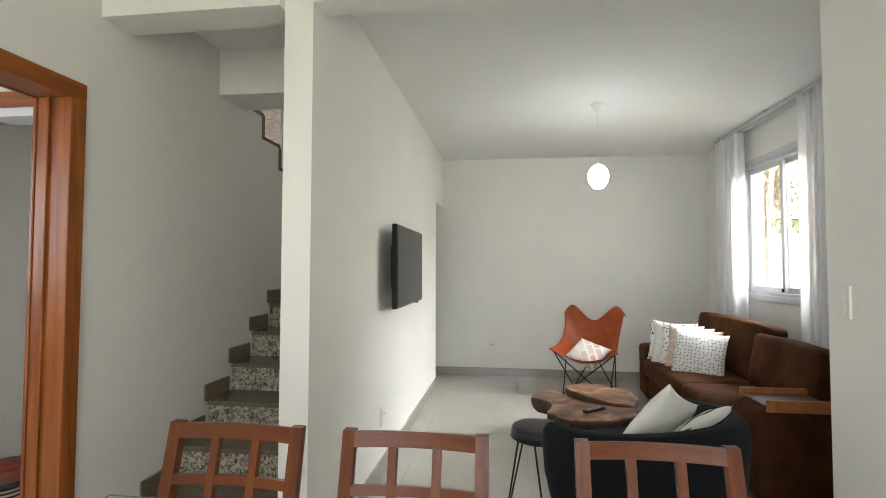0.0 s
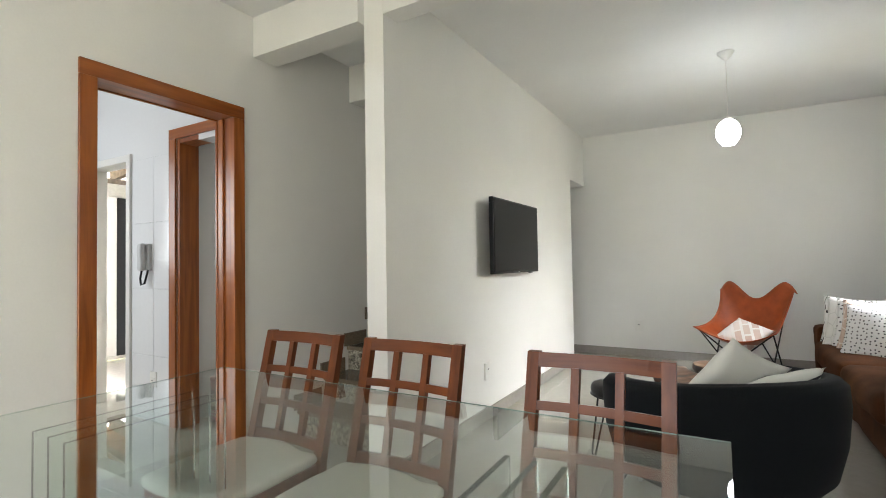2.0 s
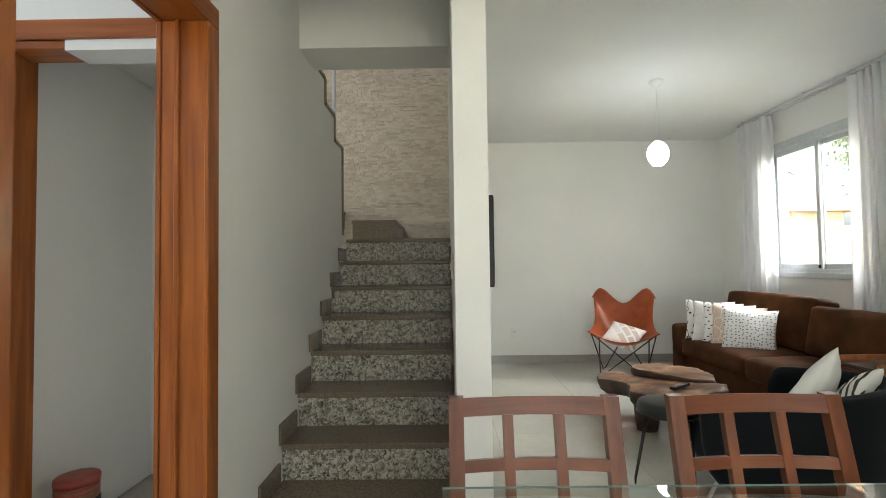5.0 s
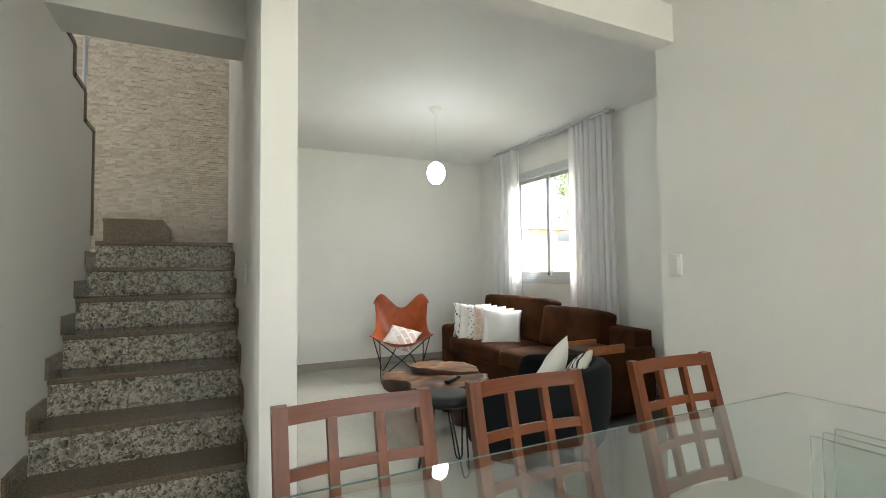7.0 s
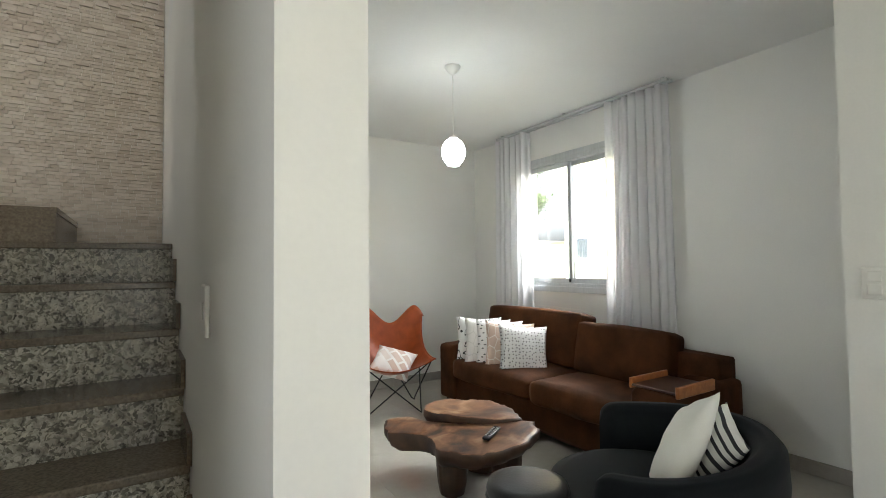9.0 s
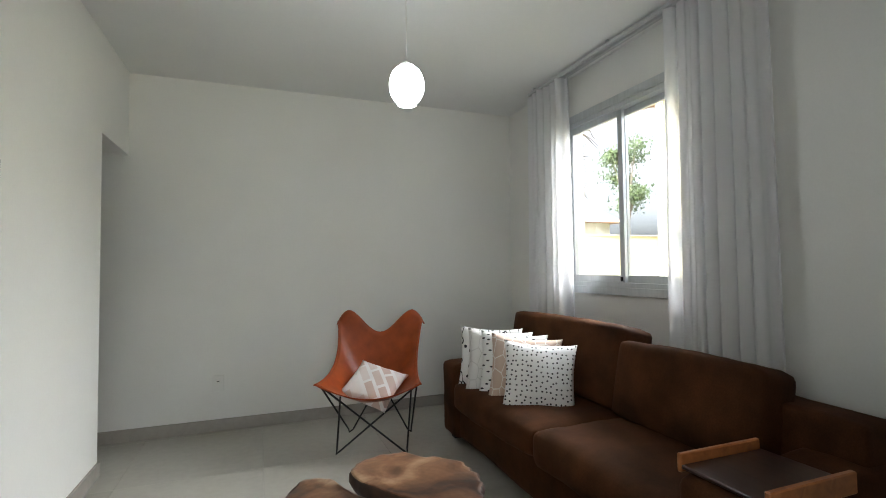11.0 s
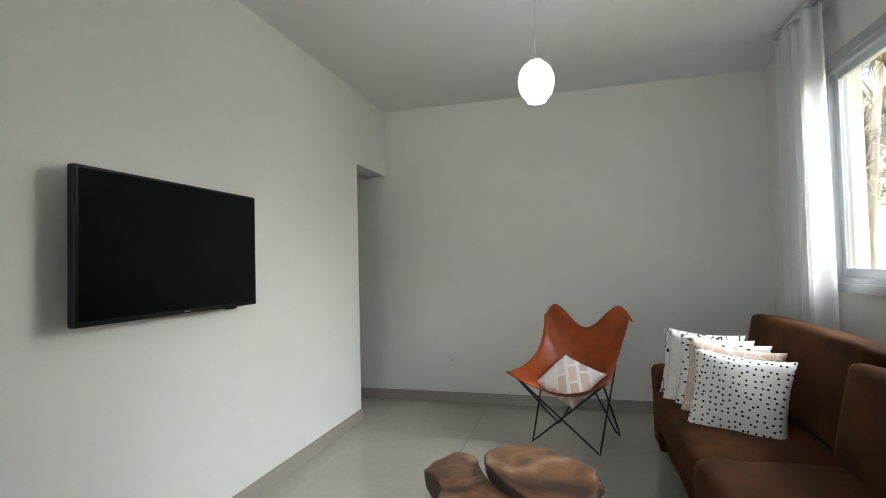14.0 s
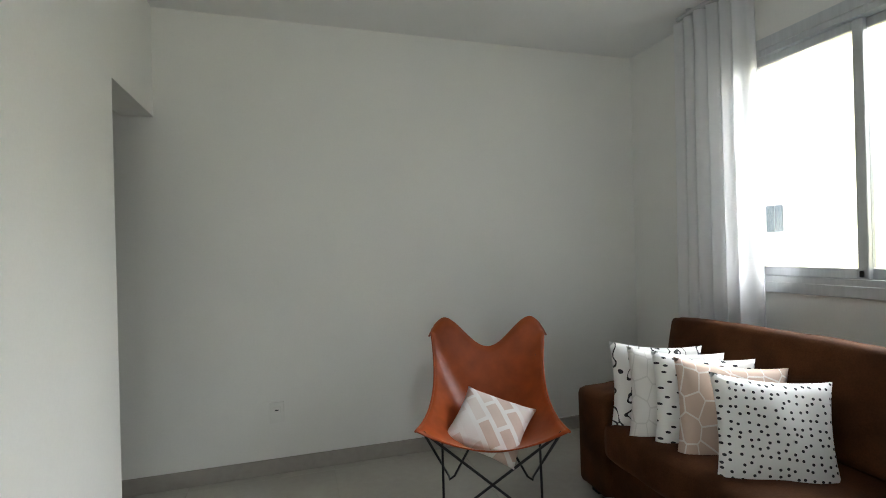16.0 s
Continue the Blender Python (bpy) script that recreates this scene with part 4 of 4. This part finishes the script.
def round_tin(z, h, mat, band, label):
    tin = empty("tin", label, "tin", pose(-2.595, 2.24, z), "stack of tins in the small room")
    part("body", lathe([(0.078, 0), (0.082, 0.004), (0.082, h - 0.03), (0.078, h - 0.028)], 28), mat, tin, "", True)
    part("lid", lathe([(0.085, h - 0.027), (0.086, h - 0.006), (0.082, h), (0.02, h)], 28), band, tin, "tin lid", True)
    for k in (0.35, 0.55):
        part("stripe", lathe([(0.0824, h * k), (0.0832, h * k + 0.003), (0.0832, h * k + 0.008), (0.0824, h * k + 0.011)], 28), band, tin, "printed stripe", True)


round_tin(0.0, 0.115, TIN_RED, TIN_CREAM, "round red tin with cream stripes on the floor")
round_tin(0.115, 0.11, TIN_CREAM, SHADE_AND_BAND, "round cream tin with dark stripes on another tin")
round_tin(0.225, 0.095, TIN_BROWN, TIN_RED, "round brown tin on top of a stack")
# yard behind the back door
structure("yard_wall", box(-6.15, -6.0, 2.08, 6.0, 0, 2.24), WHITE_RENDER, "pale rendered wall of the back yard")
# unseen wall added at the far end to keep sky light off the yard
structure("yard_shade_wall", box(-6.15, -2.9, 6.0, 6.15, 0, 2.6), WHITE_RENDER, "unseen pale end wall added to shade the back yard")
structure("yard_floor", box(-6.0, -2.9, 2.08, 6.0, -0.149, -0.01), GROUT, "bare cement floor of the back yard")
ydoor = empty("yard_door", "pale wooden door beside a dark opening in the yard", "door")
part("leaf", box(-5.995, -5.95, 2.78, 3.11, 0.05, 2.06, 0.004, 1), PLASTIC, ydoor, "white painted door leaf")
part("frame", box(-5.995, -5.94, 2.70, 2.775, 0.0, 2.12, 0.004, 1), TRAYWOOD, ydoor, "wooden door frame")
# flat dark sheet in place of the open, shaded doorway
part("opening_shade", box(-5.995, -5.96, 3.115, 3.6, 0.05, 2.06), SHADE_AND_BAND, ydoor, "dark sheet standing for the shade inside the opening")
pergola = empty("tiled_canopy", "clay tiled canopy on timber rafters over the yard", "canopy")
# tiles carried on beyond view so the yard stays dim
part("tiles", prism([(-6.25, 2.42), (-2.9, 2.90), (-2.9, 2.94), (-6.25, 2.46)], 2.1, 5.98, axis="y"), CLAY, pergola, "clay roof tiles")
part("wall_plate", box(-6.12, -6.02, 2.1, 5.98, 2.24, 2.31, 0.005, 1), BARK, pergola, "timber plate along the wall top")
for i in range(9):
    y = 2.3 + i * 0.42
    part("rafter", prism([(-6.2, 2.30), (-2.95, 2.765), (-2.95, 2.893), (-6.2, 2.427)], y, y + 0.07, axis="y"), BARK, pergola, "rough timber rafter")
part("post", box(-4.45, -4.36, 5.3, 5.39, -0.01, 2.56), BARK, pergola)

# ---- outdoors ----
gr = bmesh.new()
box(-400, 400, -400, 400, -0.4, -0.15, bm=gr)
structure("ground", gr, GROUND, "dry grassy ground round the house")
structure("boundary_wall", box(2.6, 8.6, 14.0, 14.15, -0.15, 2.15), WHITE_RENDER, "pale rendered garden wall")
structure("boundary_wall_yellow", box(8.6, 16.0, 14.0, 14.15, -0.15, 2.15), RENDERED, "pale yellow rendered garden wall")
structure("boundary_coping", box(2.6, 16.0, 13.97, 14.18, 2.152, 2.20), GREYP, "grey coping on the garden wall")

house = empty("house", "pale yellow two-storey neighbour house with deep tiled eaves", "house")
part("wall", box(9.0, 16.0, 2.0, 10.7, -0.15, 5.4), RENDERED, house, "pale yellow rendered wall")
part("corner_pillar", box(8.95, 9.12, 10.55, 10.75, -0.15, 5.4), WHITE_RENDER, house, "white painted corner pillar")
roof = part("roof", prism([(1.2, 5.30), (11.45, 5.30), (11.45, 5.38), (6.3, 7.0), (1.2, 5.38)], 8.25, 16.8, axis="x"), CLAY, house, "clay tiled roof with deep eaves")
for i in range(20):
    x = 8.35 + i * 0.42
    part("rafter", box(x, x + 0.07, 10.7, 11.42, 5.19, 5.298), TRAYWOOD, roof, "timber rafter under the eaves")
for i in range(22):
    y = 1.4 + i * 0.45
    part("rafter", box(8.28, 9.0, y, y + 0.07, 5.19, 5.298), TRAYWOOD, roof, "timber rafter under the eaves")
for i in range(40):
    x = 8.3 + i * 0.21
    part("roof_tile", tube([(x, 11.5, 5.37), (x, 9.6, 5.97)], 0.085, 7), CLAY, roof, smooth=True)
wd = part("window", box(8.955, 8.998, 9.95, 10.35, 1.45, 2.05), ALU, house, "small grey framed window")
for k in (0, 1):
    part("pane", box(8.94, 8.953, 9.98 + k * 0.18, 10.14 + k * 0.18, 1.49, 2.01), DARKGLASS, wd)
house2 = empty("house", "low white neighbour house beyond the garden wall", "house")
part("wall", box(8.5, 17.0, 22.0, 28.0, -0.15, 3.4), WHITE_RENDER, house2)
part("roof", prism([(21.4, 3.4), (28.6, 3.4), (25.0, 5.0)], 8.0, 17.5, axis="x"), CLAY, house2, "clay tiled roof")


def leaf_fan(bm, c, n, length, rnd, width=0.03, up=0.0):
    """A rosette of stiff pointed leaves round a stem tip."""
    for _ in range(n):
        a, e = rnd.uniform(0, math.tau), rnd.uniform(-0.5 + up, 1.35)
        L = length * rnd.uniform(0.7, 1.1)
        d = Vector((math.cos(a) * math.cos(e), math.sin(a) * math.cos(e), math.sin(e)))
        s = d.cross(Vector((0, 0, 1)))
        s = (s.normalized() if s.length > 0.01 else Vector((1, 0, 0))) * width
        p1, p2 = c + d * L * 0.45, c + d * L + Vector((0, 0, -0.18 * L))
        v = [bm.verts.new(q) for q in (c - s * 0.5, c + s * 0.5, p1 + s, p1 - s, p2)]
        bm.faces.new((v[0], v[1], v[2], v[3]))
        bm.faces.new((v[3], v[2], v[4]))


def dracaena(x, y, stems, seed):
    rnd = random.Random(seed)
    tr = empty("dracaena_tree", "tall spiky dracaena with bare grey stems", "tree", pose(x, y, -0.15))
    for h, lx, ly in stems:
        pts = [(lx * k / 5 * (k / 5), ly * k / 5, h * k / 5) for k in range(6)]
        part("trunk", tube(pts, [0.042, 0.038, 0.034, 0.03, 0.027, 0.022], 7), BARK, tr, smooth=True)
        bm = bmesh.new()
        leaf_fan(bm, Vector(pts[-1]), 120, 0.50, rnd, 0.010)
        leaf_fan(bm, Vector(pts[-1]) - Vector((0, 0, 0.25)), 90, 0.48, rnd, 0.009)
        part("crown", bm, LEAF2, tr, "rosette of long stiff leaves")
    return tr


dracaena(3.08, 6.25, [(2.30, 0.02, 0.06), (3.10, 0.16, -0.06), (2.0, -0.16, 0.14), (2.55, 0.28, 0.25)], 4)


def leafy_tree(x, y, h, r, seed):
    rnd = random.Random(seed)
    tr = empty("tree", "leafy green tree behind the garden wall", "tree", pose(x, y, -0.15))
    part("trunk", tube([(0, 0, 0), (0.1, 0, h * 0.3), (0, 0.1, h * 0.65)], [0.2, 0.15, 0.08]), BARK, tr, smooth=True)
    bm = bmesh.new()
    for k in range(9):
        a = rnd.uniform(0, math.tau)
        c = Vector((r * 0.6 * math.cos(a), r * 0.6 * math.sin(a), h * rnd.uniform(0.55, 0.95)))
        part("limb", tube([(0, 0, h * 0.4), tuple(c * 0.6 + Vector((0, 0, h * 0.2))), tuple(c)], [0.07, 0.04, 0.02], 6), BARK, tr)
        for _ in range(380):
            p = c + Vector((rnd.gauss(0, 1), rnd.gauss(0, 1), rnd.gauss(0, 0.6))) * r * 0.33
            q = Euler((rnd.uniform(0, 6), rnd.uniform(0, 6), rnd.uniform(0, 6))).to_matrix()
            s = rnd.uniform(0.06, 0.13)
            v = [bm.verts.new(p + q @ Vector(o) * s) for o in ((-1, 0, 0), (0, -0.5, 0), (1, 0, 0.2), (0, 0.5, 0))]
            bm.faces.new(v)
    part("crown", bm, LEAF, tr, "uneven crown of small leaves")


leafy_tree(7.6, 19.0, 5.2, 2.6, 11)
leafy_tree(3.5, 20.5, 3.6, 2.0, 13)
leafy_tree(20.5, 24.6, 9.0, 1.3, 17)

# ---- floor tiles ----
PIECE = {}
floor_ob = bpy.data.objects["floor"]
T = 0.80
for i in range(-3, 6):
    for j in range(-4, 8):
        x0, x1 = max(-4.7, 0.15 + i * T), min(XR, 0.15 + (i + 1) * T)
        y0, y1 = max(DY0, 0.42 + j * T), min(YF, 0.42 + (j + 1) * T)
        if x1 - x0 < 0.02 or y1 - y0 < 0.02:
            continue
        key = (round(x1 - x0, 3), round(y1 - y0, 3))
        if key not in PIECE:
            b = box(0.0004, key[0] - 0.0004, 0.0004, key[1] - 0.0004, -0.0079, 0.0, 0.001, 1)
            ob = link("floor_tile", b, TILE)
            PIECE[key] = ob.data
        else:
            ob = new("floor_tile", PIECE[key])
        ob.location = (x0, y0, 0)
        ob.parent = floor_ob

# ---- stone strips of the stair wall, one mesh ----
rnd = random.Random(21)
verts, faces = [], []
z, row = 1.42, 0
while z < 4.6:
    x = -3.4 + rnd.uniform(-0.1, 0)
    hgt = 0.022
    while x < XS - 0.01:
        wdt = rnd.choice((0.045, 0.06, 0.075))
        x1 = min(x + wdt, XS - 0.002)
        d = 5.188 - (rnd.uniform(0.016, 0.022) if rnd.random() < 0.16 else rnd.uniform(0.0095, 0.0112))
        k = len(verts)
        for yy in (5.189, d):
            verts += [(x + 0.001, yy, z + 0.001), (x1 - 0.001, yy, z + 0.001), (x1 - 0.001, yy, z + hgt - 0.001), (x + 0.001, yy, z + hgt - 0.001)]
        faces += [(k + 4, k + 5, k + 6, k + 7), (k, k + 1, k + 5, k + 4), (k + 2, k + 3, k + 7, k + 6), (k + 1, k + 2, k + 6, k + 5), (k + 3, k, k + 4, k + 7)]
        x = x1
    z += hgt
me = bpy.data.meshes.new("stone_strips")
me.from_pydata(verts, [], faces)
me.materials.append(STONE)
cl = new("stone_strips", me)
cl.parent = bpy.data.objects["wall_stair_back"]
tagged(cl, "beige split stone strips laid in thin courses", kind="stuff")
